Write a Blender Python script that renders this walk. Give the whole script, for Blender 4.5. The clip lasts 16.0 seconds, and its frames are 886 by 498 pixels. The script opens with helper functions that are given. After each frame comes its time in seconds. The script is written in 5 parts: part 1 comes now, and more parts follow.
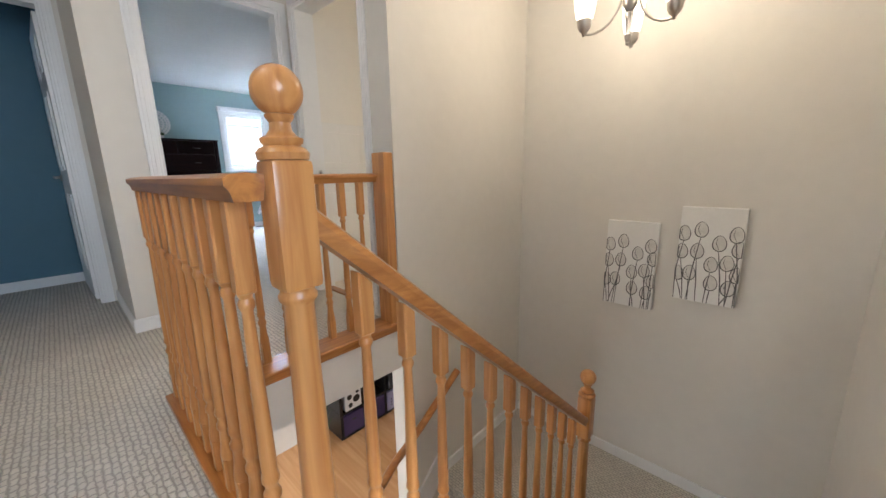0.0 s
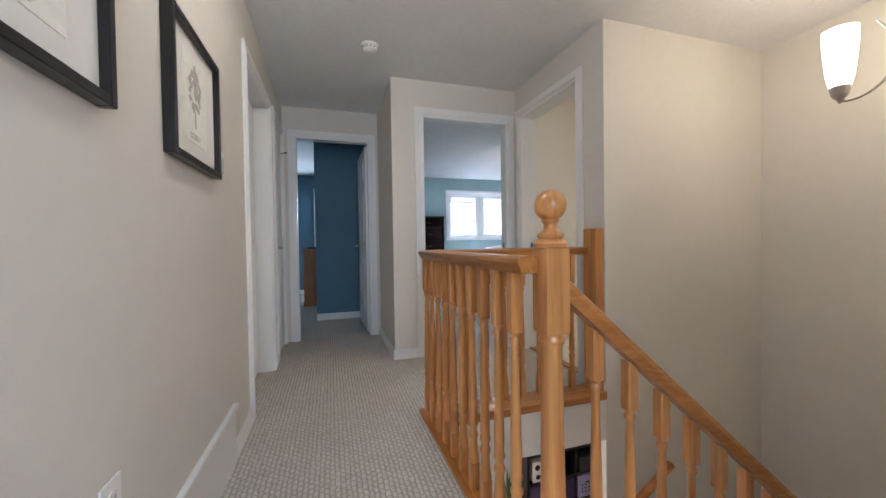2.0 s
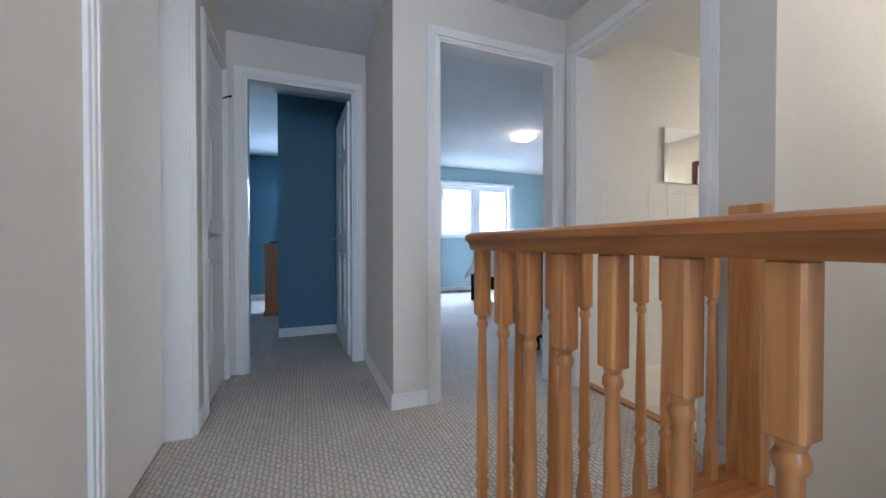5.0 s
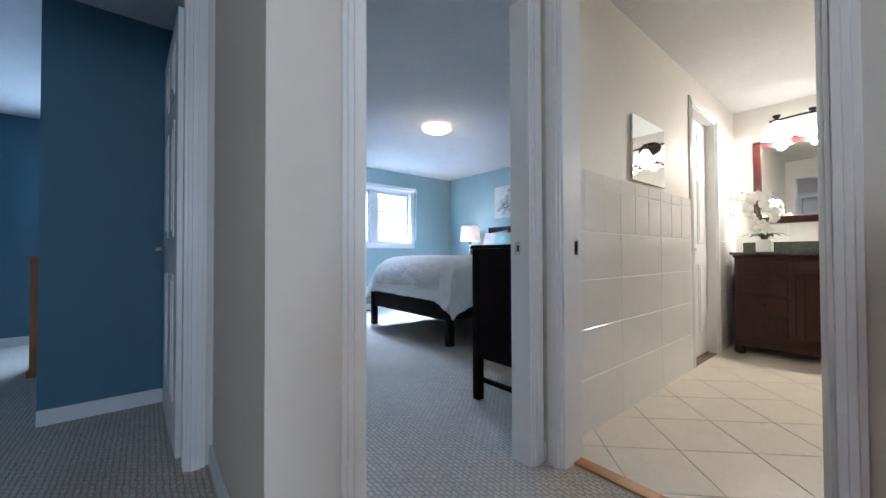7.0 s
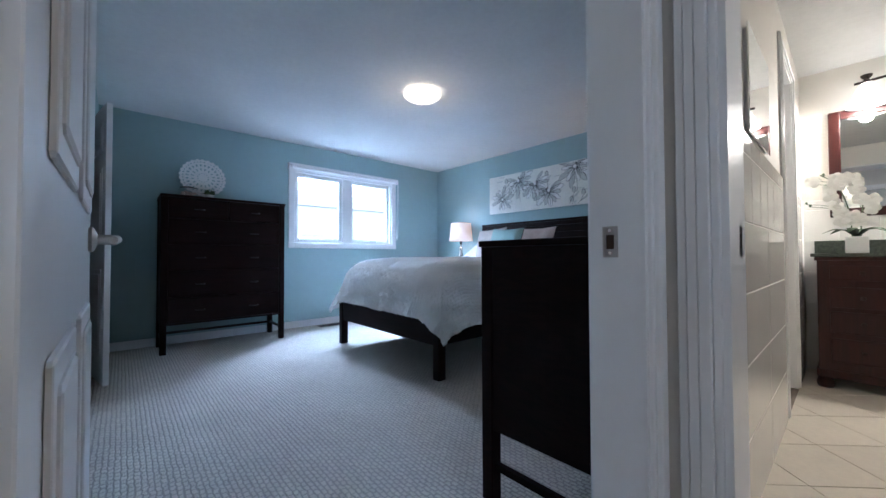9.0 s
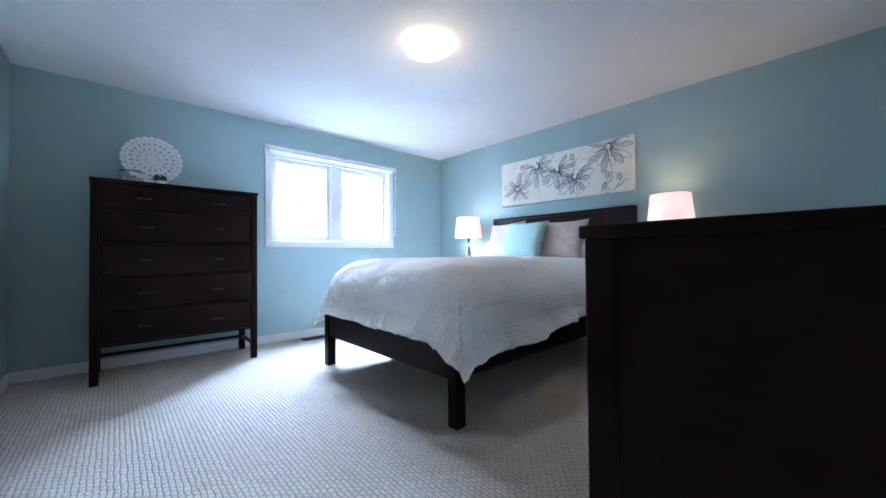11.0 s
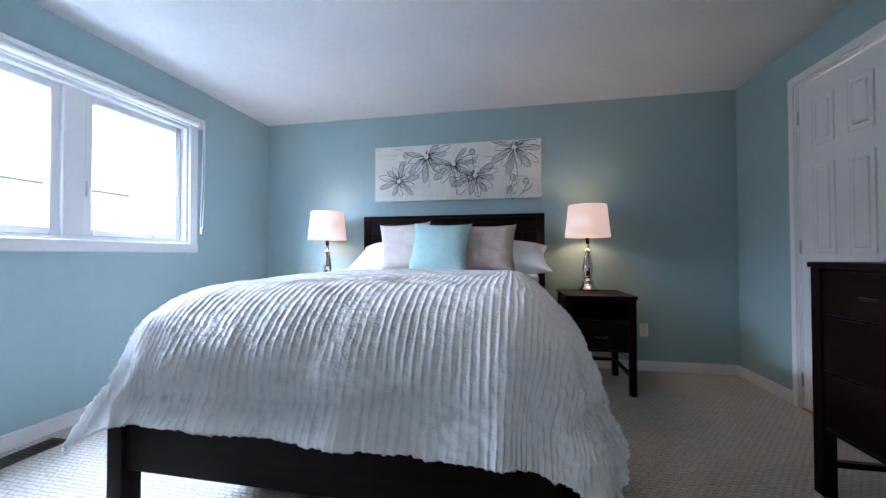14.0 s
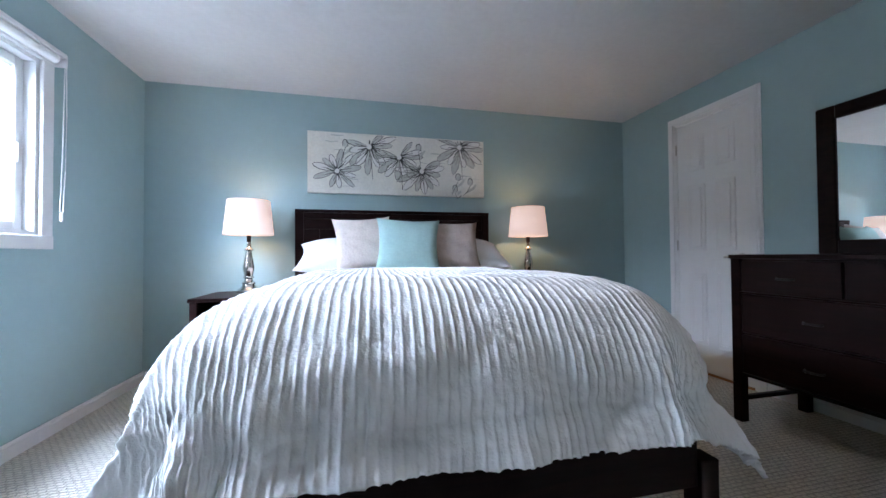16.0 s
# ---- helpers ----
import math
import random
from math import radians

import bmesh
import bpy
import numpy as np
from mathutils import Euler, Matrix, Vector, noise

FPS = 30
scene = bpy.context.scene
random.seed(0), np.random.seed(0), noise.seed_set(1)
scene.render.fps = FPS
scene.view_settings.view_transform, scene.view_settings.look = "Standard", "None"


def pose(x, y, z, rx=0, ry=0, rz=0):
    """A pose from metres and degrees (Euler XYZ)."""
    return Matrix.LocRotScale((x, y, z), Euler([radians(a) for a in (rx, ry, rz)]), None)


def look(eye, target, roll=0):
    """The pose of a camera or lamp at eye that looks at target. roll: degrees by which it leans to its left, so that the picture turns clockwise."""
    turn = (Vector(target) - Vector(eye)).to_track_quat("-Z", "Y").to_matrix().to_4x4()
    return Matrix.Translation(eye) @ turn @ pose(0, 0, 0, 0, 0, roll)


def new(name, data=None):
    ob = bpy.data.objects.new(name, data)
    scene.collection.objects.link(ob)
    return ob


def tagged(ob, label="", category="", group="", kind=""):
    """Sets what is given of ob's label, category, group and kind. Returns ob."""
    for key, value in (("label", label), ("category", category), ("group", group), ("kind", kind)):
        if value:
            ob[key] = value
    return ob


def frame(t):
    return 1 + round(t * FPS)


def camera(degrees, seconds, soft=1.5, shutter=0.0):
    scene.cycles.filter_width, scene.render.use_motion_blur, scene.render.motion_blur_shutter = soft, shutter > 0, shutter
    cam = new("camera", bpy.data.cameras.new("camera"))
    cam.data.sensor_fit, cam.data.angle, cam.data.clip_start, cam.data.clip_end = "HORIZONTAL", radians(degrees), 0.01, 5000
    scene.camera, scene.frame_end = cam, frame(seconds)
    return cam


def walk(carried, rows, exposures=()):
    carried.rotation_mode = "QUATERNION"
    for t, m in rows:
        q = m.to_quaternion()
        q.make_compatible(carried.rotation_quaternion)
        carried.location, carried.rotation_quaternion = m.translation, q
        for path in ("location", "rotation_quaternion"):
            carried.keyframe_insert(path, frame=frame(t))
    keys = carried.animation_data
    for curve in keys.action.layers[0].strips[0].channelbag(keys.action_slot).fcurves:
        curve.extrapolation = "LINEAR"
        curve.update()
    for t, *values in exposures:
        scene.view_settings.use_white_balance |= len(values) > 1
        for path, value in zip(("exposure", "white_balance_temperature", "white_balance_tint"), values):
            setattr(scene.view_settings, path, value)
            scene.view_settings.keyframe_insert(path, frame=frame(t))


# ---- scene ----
cam = camera(101.8, 16.0)
PATH = [
    (0, (-0.302, 0.124, 0.936), (-1.646, 1.547, 0.524), -1.1),
    (0.5, (-0.253, 0.043, 0.99), (-1.813, 1.268, 0.738), -1.2),
    (1, (-0.158, -0.05, 1.012), (-1.89, 0.944, 0.889), -1.1),
    (1.5, (-0.117, -0.133, 0.997), (-1.969, 0.62, 0.947), -1.0),
    (2, (-0.103, -0.169, 0.982), (-2.011, 0.428, 0.949), -0.9),
    (2.5, (-0.152, -0.206, 0.955), (-2.091, 0.283, 0.922), -0.7),
    (3, (-0.284, -0.237, 0.931), (-2.237, 0.191, 0.905), -0.4),
    (3.2, (-0.343, -0.252, 0.934), (-2.299, 0.165, 0.913), -0.3),
    (5.3, (-1.346, -0.1, 0.901), (-3.171, 0.72, 0.892), -0.1),
    (5.5, (-1.447, -0.091, 0.897), (-3.239, 0.799, 0.901), -0.2),
    (6, (-1.682, -0.019, 0.901), (-3.385, 1.029, 0.915), -0.2),
    (6.5, (-1.902, 0.055, 0.912), (-3.532, 1.214, 0.939), -0.1),
    (7, (-2.15, 0.114, 0.923), (-3.698, 1.38, 0.954), -0.2),
    (7.5, (-2.378, 0.231, 0.925), (-3.889, 1.541, 0.962), -0.3),
    (8, (-2.577, 0.386, 0.937), (-4.081, 1.704, 0.977), -0.3),
    (8.5, (-2.745, 0.527, 0.938), (-4.24, 1.855, 0.981), -0.1),
    (9, (-2.883, 0.691, 0.923), (-4.377, 2.02, 0.964), -0.2),
    (11.5, (-3.784, 1.145, 0.938), (-5.25, 2.505, 0.968), -0.9),
    (12, (-4.084, 1.216, 0.954), (-5.362, 2.754, 0.971), -0.6),
    (12.5, (-4.304, 1.356, 0.961), (-5.323, 3.078, 0.98), -0.4),
    (13, (-4.583, 1.375, 0.997), (-5.346, 3.223, 1.009), -0.4),
    (13.5, (-4.854, 1.364, 0.998), (-5.42, 3.282, 1.025), -0.2),
    (14, (-5.099, 1.392, 1.014), (-5.479, 3.355, 1.047), -0.1),
    (14.5, (-5.33, 1.377, 1.008), (-5.514, 3.368, 1.057), -0.2),
    (15, (-5.59, 1.393, 1.002), (-5.502, 3.39, 1.055), -0.4),
    (15.5, (-5.789, 1.444, 0.995), (-5.501, 3.422, 1.038), -0.4),
    (16, (-6.007, 1.503, 0.989), (-5.559, 3.452, 1.025), -0.4),
]
EXPOSURES = [(0.0, 0.55, 5900, 10), (1.5, 0.25, 5900, 12), (3.0, 0.15, 5650, 11), (5.5, 0.36, 5150, 10), (6.5, 0.30, 5150, 10), (8.0, -0.1, 5150, 10), (9.0, -0.12, 5000, 10), (11.5, 0.74, 5350, 11), (13.0, 0.30, 5550, 12), (14.5, 0.0, 5600, 13), (16.0, -0.08, 5800, 13)]
walk(cam, [(t, look(eye, target, roll)) for t, eye, target, roll in PATH], EXPOSURES)

# ---- world and large lights ----
world = bpy.data.worlds.new("sky")
scene.world = world
world.use_nodes = True
wn = world.node_tree
sky = wn.nodes.new("ShaderNodeTexSky")
sky.sky_type, sky.sun_disc = "NISHITA", False
sky.sun_elevation, sky.sun_rotation = radians(39), radians(109)
wn.links.new(sky.outputs[0], wn.nodes["Background"].inputs[0])
wn.nodes["Background"].inputs[1].default_value = 0.15


def lamp(name, kind, m, energy, colour, size=0.05, size_y=None):
    data = bpy.data.lights.new(name, kind)
    data.energy, data.color = energy, colour
    if kind == "AREA":
        data.shape, data.size, data.size_y = "RECTANGLE", size, size_y or size
    elif kind == "SUN":
        data.angle = size
    else:
        data.shadow_soft_size = size
    ob = new(name, data)
    ob.matrix_basis = m
    return ob


WARM = (1.0, 0.62, 0.28)
lamp("sun", "SUN", look((0, 0, 3), (-3.5, 1.2, 0)), 5.0, (1.0, 0.95, 0.88), radians(12))
# daylight at the windows; those of hall end and lower storey are unseen
lamp("window_and_fill_daylight", "AREA", look((-8.35, 2.85, 2.72), (-6.4, 2.85, 0.85)), 1300, (0.74, 0.85, 1.0), 2.3, 1.5)
lamp("window_and_fill_daylight", "AREA", look((-7.86, 0.02, 1.5), (-5.5, -1.2, 0.0)), 38, (0.72, 0.87, 1.0), 0.7, 1.0)
# bluish fill for the hall, through a window that is only assumed
lamp("window_and_fill_daylight", "AREA", look((1.36, -0.1, 1.45), (-2, -0.1, 0.9)), 20, (0.74, 0.86, 1.0), 0.8, 1.1)
# fill for the lower storey, at a window added for it
lamp("window_and_fill_daylight", "AREA", look((-3.8, -0.76, -1.35), (-3.9, 2, -2.4)), 40, (1.0, 0.95, 0.88), 1.5, 1.1)
# bulbs
for bx, by, bz, watts in ((-4.48, 4.60, 1.28, 4.8), (-6.86, 4.60, 1.28, 4.8)):
    lamp("bulb", "POINT", pose(bx, by, bz), watts, WARM, 0.035)
lamp("bulb", "POINT", pose(-5.43, 2.71, 2.32), 4.8, (1.0, 0.70, 0.40), 0.05)
lamp("bulb", "POINT", pose(-1.35, -0.1, 2.27), 11, (1.0, 0.88, 0.72), 0.1)
CHAND = (-0.97, 2.2)
for a in (223, 103, 343):
    lamp("bulb", "POINT", pose(CHAND[0] + 0.22 * math.cos(radians(a)), CHAND[1] + 0.22 * math.sin(radians(a)), 1.97), 5.5, (1.0, 0.81, 0.57), 0.08)
for bx in (-2.77, -2.53, -2.29, -2.05):
    lamp("bulb", "POINT", pose(bx, 4.70, 1.99), 24.0, (1.0, 0.81, 0.57), 0.04)


# ---- materials ----
def mat(name, colour, rough=0.5, metal=0.0, var=0.06, scale=6.0, bump=0.0, bscale=200.0, emit=None, estr=0.0, stretch=(1, 1, 1), coat=0.0, spec=0.5):
    """Principled material with two scales of variation in colour and roughness, and a fine bump."""
    m = bpy.data.materials.new(name)
    m.use_nodes = True
    nt = m.node_tree
    n, l = nt.nodes, nt.links
    b = n["Principled BSDF"]
    b.inputs["Roughness"].default_value, b.inputs["Metallic"].default_value = rough, metal
    b.inputs["Coat Weight"].default_value, b.inputs["Specular IOR Level"].default_value = coat, spec
    tc = n.new("ShaderNodeTexCoord")
    mp = n.new("ShaderNodeMapping")
    mp.inputs["Scale"].default_value = stretch
    l.new(tc.outputs["Object"], mp.inputs[0])
    big, small = n.new("ShaderNodeTexNoise"), n.new("ShaderNodeTexNoise")
    big.inputs["Scale"].default_value, small.inputs["Scale"].default_value = scale, scale * 9
    big.inputs["Detail"].default_value = 3
    for t in (big, small):
        l.new(mp.outputs[0], t.inputs["Vector"])
    add = n.new("ShaderNodeMath")
    add.operation = "ADD"
    l.new(big.outputs[0], add.inputs[0]), l.new(small.outputs[0], add.inputs[1])
    ramp = n.new("ShaderNodeMapRange")
    ramp.inputs[1].default_value, ramp.inputs[2].default_value = 0.6, 1.4
    ramp.inputs[3].default_value, ramp.inputs[4].default_value = 1 - var, 1 + var
    l.new(add.outputs[0], ramp.inputs[0])
    mul = n.new("ShaderNodeMix")
    mul.data_type, mul.blend_type = "RGBA", "MULTIPLY"
    mul.inputs["Factor"].default_value = 1
    mul.inputs["A"].default_value = (*colour, 1)
    l.new(ramp.outputs[0], mul.inputs["B"])
    l.new(mul.outputs["Result"], b.inputs["Base Color"])
    if bump:
        t = n.new("ShaderNodeTexNoise")
        t.inputs["Scale"].default_value, t.inputs["Detail"].default_value = bscale, 3
        l.new(mp.outputs[0], t.inputs["Vector"])
        bp = n.new("ShaderNodeBump")
        bp.inputs["Strength"].default_value, bp.inputs["Distance"].default_value = bump, 0.004
        l.new(t.outputs[0], bp.inputs["Height"])
        l.new(bp.outputs[0], b.inputs["Normal"])
    if emit:
        b.inputs["Emission Color"].default_value, b.inputs["Emission Strength"].default_value = (*emit, 1), estr
    return m


def carpet_mat(name, colour):
    """Woven loop-pile carpet: staggered rows of loops in relief."""
    m = mat(name, colour, 0.95, 0, 0.10, 2.5, spec=0.1)
    nt = m.node_tree
    n, l = nt.nodes, nt.links
    b = n["Principled BSDF"]
    tc = n.new("ShaderNodeTexCoord")
    warp = n.new("ShaderNodeTexNoise")
    warp.inputs["Scale"].default_value = 40
    l.new(tc.outputs["Object"], warp.inputs["Vector"])
    mixv = n.new("ShaderNodeMix")
    mixv.data_type, mixv.blend_type = "RGBA", "LINEAR_LIGHT"
    mixv.inputs["Factor"].default_value = 0.009
    l.new(tc.outputs["Object"], mixv.inputs["A"]), l.new(warp.outputs["Color"], mixv.inputs["B"])
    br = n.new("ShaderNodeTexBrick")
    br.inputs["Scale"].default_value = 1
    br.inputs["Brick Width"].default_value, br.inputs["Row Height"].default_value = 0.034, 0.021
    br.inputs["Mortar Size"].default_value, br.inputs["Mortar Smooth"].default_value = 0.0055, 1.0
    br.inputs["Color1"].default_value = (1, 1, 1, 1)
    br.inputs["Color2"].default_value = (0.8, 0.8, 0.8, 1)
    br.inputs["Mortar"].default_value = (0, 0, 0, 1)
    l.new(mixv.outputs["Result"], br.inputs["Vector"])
    fine = n.new("ShaderNodeTexNoise")
    fine.inputs["Scale"].default_value = 380
    l.new(tc.outputs["Object"], fine.inputs["Vector"])
    add = n.new("ShaderNodeMath")
    add.operation = "MULTIPLY_ADD"
    add.inputs[1].default_value = 0.5
    l.new(fine.outputs[0], add.inputs[0]), l.new(br.outputs["Color"], add.inputs[2])
    bp = n.new("ShaderNodeBump")
    bp.inputs["Strength"].default_value, bp.inputs["Distance"].default_value = 0.9, 0.007
    l.new(add.outputs[0], bp.inputs["Height"])
    l.new(bp.outputs[0], b.inputs["Normal"])
    # gaps between the loops are also darkened in the base colour
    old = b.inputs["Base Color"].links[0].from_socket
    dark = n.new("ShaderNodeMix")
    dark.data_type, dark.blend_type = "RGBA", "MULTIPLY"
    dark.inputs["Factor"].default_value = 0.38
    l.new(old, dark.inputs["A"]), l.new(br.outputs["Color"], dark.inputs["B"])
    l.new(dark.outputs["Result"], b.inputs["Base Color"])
    return m


def wood_mat(name, colour, dark, rough=0.35, grain=(1, 1, 0.06), scale=28, var=0.5, coat=0.2, spec=0.5):
    m = mat(name, colour, rough, coat=coat, bump=0.05, bscale=120, stretch=grain)
    nt = m.node_tree
    n, l = nt.nodes, nt.links
    mp = next(x for x in n if x.bl_idname == "ShaderNodeMapping")
    info = n.new("ShaderNodeObjectInfo")
    off = n.new("ShaderNodeVectorMath")
    off.operation = "ADD"
    l.new(mp.outputs[0], off.inputs[0])
    sc = n.new("ShaderNodeMath")
    sc.operation = "MULTIPLY"
    sc.inputs[1].default_value = 13
    l.new(info.outputs["Random"], sc.inputs[0]), l.new(sc.outputs[0], off.inputs[1])
    t = n.new("ShaderNodeTexNoise")
    t.inputs["Scale"].default_value, t.inputs["Detail"].default_value, t.inputs["Distortion"].default_value = scale, 5, 1.2
    l.new(off.outputs[0], t.inputs["Vector"])
    r = n.new("ShaderNodeValToRGB")
    r.color_ramp.elements[0].position, r.color_ramp.elements[1].position = 0.35, 0.65
    r.color_ramp.elements[0].color, r.color_ramp.elements[1].color = (*dark, 1), (*colour, 1)
    l.new(t.outputs[0], r.inputs[0])
    l.new(r.outputs[0], n["Principled BSDF"].inputs["Base Color"])
    n["Principled BSDF"].inputs["Specular IOR Level"].default_value = spec
    return m


def glow_mat(name, colour, strength, base=(0.9, 0.88, 0.84)):
    return mat(name, base, 0.4, var=0.02, emit=colour, estr=strength)


M = {}
M["hall"] = mat("beige_wall_paint", (0.68, 0.65, 0.605), 0.7, var=0.025, scale=1.5, bump=0.12, bscale=260, spec=0.25)
M["blue"] = mat("aqua_wall_paint", (0.33, 0.45, 0.465), 0.6, var=0.03, scale=1.5, bump=0.12, bscale=260, spec=0.3)
M["dark_blue"] = mat("dark_blue_wall_paint", (0.095, 0.19, 0.26), 0.6, var=0.03, scale=1.5, bump=0.1, bscale=260, spec=0.3)
M["bath"] = mat("bath_wall_paint", (0.80, 0.77, 0.72), 0.6, var=0.02, scale=1.5, bump=0.1, bscale=260)
M["ceil"] = mat("textured_ceiling_paint", (0.78, 0.78, 0.78), 0.9, var=0.04, scale=3, bump=0.8, bscale=130, spec=0.1)
M["white"] = mat("white_gloss_trim", (0.80, 0.80, 0.80), 0.32, var=0.02, scale=3, bump=0.03, bscale=90)
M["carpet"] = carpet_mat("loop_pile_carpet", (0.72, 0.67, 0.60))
M["stair_carpet"] = M["carpet"]
M["oak"] = wood_mat("honey_oak", (0.55, 0.26, 0.083), (0.40, 0.16, 0.045), 0.3)
M["oak_x"] = wood_mat("honey_oak_rail", (0.46, 0.188, 0.042), (0.27, 0.09, 0.018), 0.28, grain=(0.06, 1, 1))
# same oak as the hall rail, lightened for chandelier light on the stair rail
M["oak_y"] = wood_mat("honey_oak_rail_cross_lit", (0.51, 0.22, 0.06), (0.34, 0.125, 0.03), 0.28, grain=(1, 0.06, 1))
M["espresso"] = wood_mat("espresso_wood", (0.0115, 0.0035, 0.0030), (0.0055, 0.0018, 0.0016), 0.42, grain=(0.08, 0.3, 1), coat=0.0, spec=0.10)
M["cherry"] = wood_mat("dark_cherry_wood", (0.042, 0.010, 0.007), (0.018, 0.0045, 0.0035), 0.36, coat=0.05, spec=0.3)
M["orange_wood"] = wood_mat("orange_pine", (0.42, 0.16, 0.045), (0.32, 0.11, 0.03), 0.4)
M["floor_wood"] = wood_mat("light_oak_floor", (0.60, 0.34, 0.16), (0.50, 0.26, 0.11), 0.25, grain=(0.08, 1, 1), scale=9)
M["steel"] = mat("brushed_nickel", (0.55, 0.52, 0.49), 0.28, 1.0, var=0.04)
M["chrome"] = mat("polished_nickel", (0.66, 0.63, 0.60), 0.14, 1.0, var=0.03)
M["bronze"] = mat("oil_rubbed_bronze", (0.035, 0.025, 0.02), 0.4, 0.7)
M["black"] = mat("black_lacquer", (0.008, 0.008, 0.009), 0.3, var=0.1)
M["mirror"] = mat("mirror_silver", (0.9, 0.92, 0.92), 0.015, 1.0, var=0.0)
M["linen"] = mat("white_cotton", (0.92, 0.92, 0.92), 0.9, var=0.025, scale=8, bump=0.5, bscale=110, spec=0.15)
M["pillow_white"] = mat("white_pillowcase", (0.80, 0.80, 0.82), 0.9, var=0.02, bump=0.15, bscale=60, spec=0.15)
M["beige_fabric"] = mat("beige_textured_fabric", (0.46, 0.385, 0.345), 0.95, var=0.18, scale=14, bump=0.9, bscale=70, spec=0.1)
M["aqua_fabric"] = mat("aqua_velvet", (0.335, 0.475, 0.455), 0.85, var=0.07, scale=8, bump=0.2, bscale=90, spec=0.2)
M["canvas"] = mat("pale_canvas", (0.80, 0.80, 0.745), 0.85, var=0.10, scale=5, bump=0.3, bscale=320)
M["ink"] = mat("charcoal_paint", (0.04, 0.044, 0.046), 0.8, var=0.3, scale=40)
M["grey_paint"] = mat("grey_green_wash", (0.55, 0.57, 0.54), 0.85, var=0.25, scale=18)
M["pale_paint"] = mat("pale_wash", (0.80, 0.80, 0.78), 0.85, var=0.06, scale=18)
M["line_grey"] = mat("grey_line_paint", (0.12, 0.115, 0.12), 0.85, var=0.2, scale=40)
M["tulip"] = mat("taupe_wash", (0.46, 0.43, 0.41), 0.85, var=0.16, scale=30)
M["paper"] = mat("off_white_paper", (0.76, 0.75, 0.73), 0.9, var=0.03)
M["ceramic"] = mat("white_ceramic", (0.82, 0.82, 0.81), 0.2, var=0.02)
M["tile"] = mat("glazed_wall_tile", (0.83, 0.82, 0.80), 0.1, var=0.02, scale=2, bump=0.03, bscale=8)
M["grout"] = mat("pale_grout", (0.86, 0.85, 0.83), 0.9, bump=0.2)
M["floor_tile"] = mat("cream_floor_tile", (0.72, 0.65, 0.55), 0.28, var=0.06, scale=5, bump=0.05, bscale=30)
M["dark_grout"] = mat("brown_grout", (0.22, 0.18, 0.15), 0.95, bump=0.2)
M["granite"] = mat("green_granite", (0.06, 0.07, 0.055), 0.12, var=0.75, scale=45)
M["leaf"] = mat("leaf_green", (0.045, 0.085, 0.03), 0.45, var=0.2, scale=30)
M["petal"] = mat("white_petal", (0.84, 0.83, 0.79), 0.7, var=0.04, scale=30)
M["beige_light"] = mat("pale_beige_quilted_fabric", (0.56, 0.49, 0.45), 0.95, var=0.16, scale=14, bump=0.9, bscale=60, spec=0.1)
M["bloom"] = mat("pale_bloom_wash", (0.64, 0.62, 0.59), 0.85, var=0.14, scale=30)
M["shell"] = mat("pale_shell", (0.62, 0.50, 0.42), 0.6, var=0.25, scale=40)
M["purple"] = mat("purple_fabric_box", (0.07, 0.045, 0.12), 0.9, var=0.15, bump=0.3)
M["lilac"] = mat("lilac_fabric_box", (0.36, 0.35, 0.55), 0.9, var=0.1, bump=0.3)
M["vent"] = mat("brown_vent", (0.06, 0.035, 0.025), 0.5, 0.3)
M["siding"] = mat("pale_siding", (0.80, 0.81, 0.82), 0.8, var=0.04)
M["shingle"] = mat("pale_shingle", (0.70, 0.70, 0.71), 0.9, var=0.2)
M["grass"] = mat("lawn", (0.07, 0.11, 0.04), 0.95, var=0.3, scale=3)
M["shade"] = glow_mat("lampshade_fabric", (1.0, 0.64, 0.47), 0.62, (0.78, 0.70, 0.64))
M["bowl"] = glow_mat("frosted_bowl_glass", (1.0, 0.80, 0.54), 1.9)
M["tulip_glass"] = glow_mat("frosted_shade_glass", (1.0, 0.84, 0.62), 2.6)
M["bell_glass"] = glow_mat("frosted_bell_glass", (1.0, 0.86, 0.66), 3.2)
M["slate"] = mat("dark_mat", (0.05, 0.05, 0.055), 0.9, bump=0.4)

glass = bpy.data.materials.new("window_glass")
glass.use_nodes = True
gb = glass.node_tree.nodes["Principled BSDF"]
gb.inputs["Transmission Weight"].default_value, gb.inputs["Roughness"].default_value, gb.inputs["IOR"].default_value = 1.0, 0.0, 1.1
gb.inputs["Base Color"].default_value = (0.97, 0.99, 1.0, 1)
M["glass"] = glass


# ---- mesh helpers ----
def mesh(name, bm, material, smooth=False):
    me = bpy.data.meshes.new(name)
    bmesh.ops.recalc_face_normals(bm, faces=bm.faces)
    bm.to_mesh(me)
    bm.free()
    for m in (material if isinstance(material, (list, tuple)) else [material]):
        me.materials.append(m)
    if smooth:
        for p in me.polygons:
            p.use_smooth = True
        me.set_sharp_from_angle(angle=radians(smooth if smooth is not True else 40))
    return me


def part(name, bm, material, parent, label="", smooth=False, m=None):
    ob = new(name, mesh(name, bm, material, smooth))
    ob.parent = parent
    if m is not None:
        ob.matrix_basis = m
    return tagged(ob, label)


def thing(name, at, label, category, group="", rz=0, kind=""):
    ob = new(name)
    ob.empty_display_size = 0.1
    ob.matrix_basis = pose(*at, 0, 0, rz)
    return tagged(ob, label, category, group, kind)


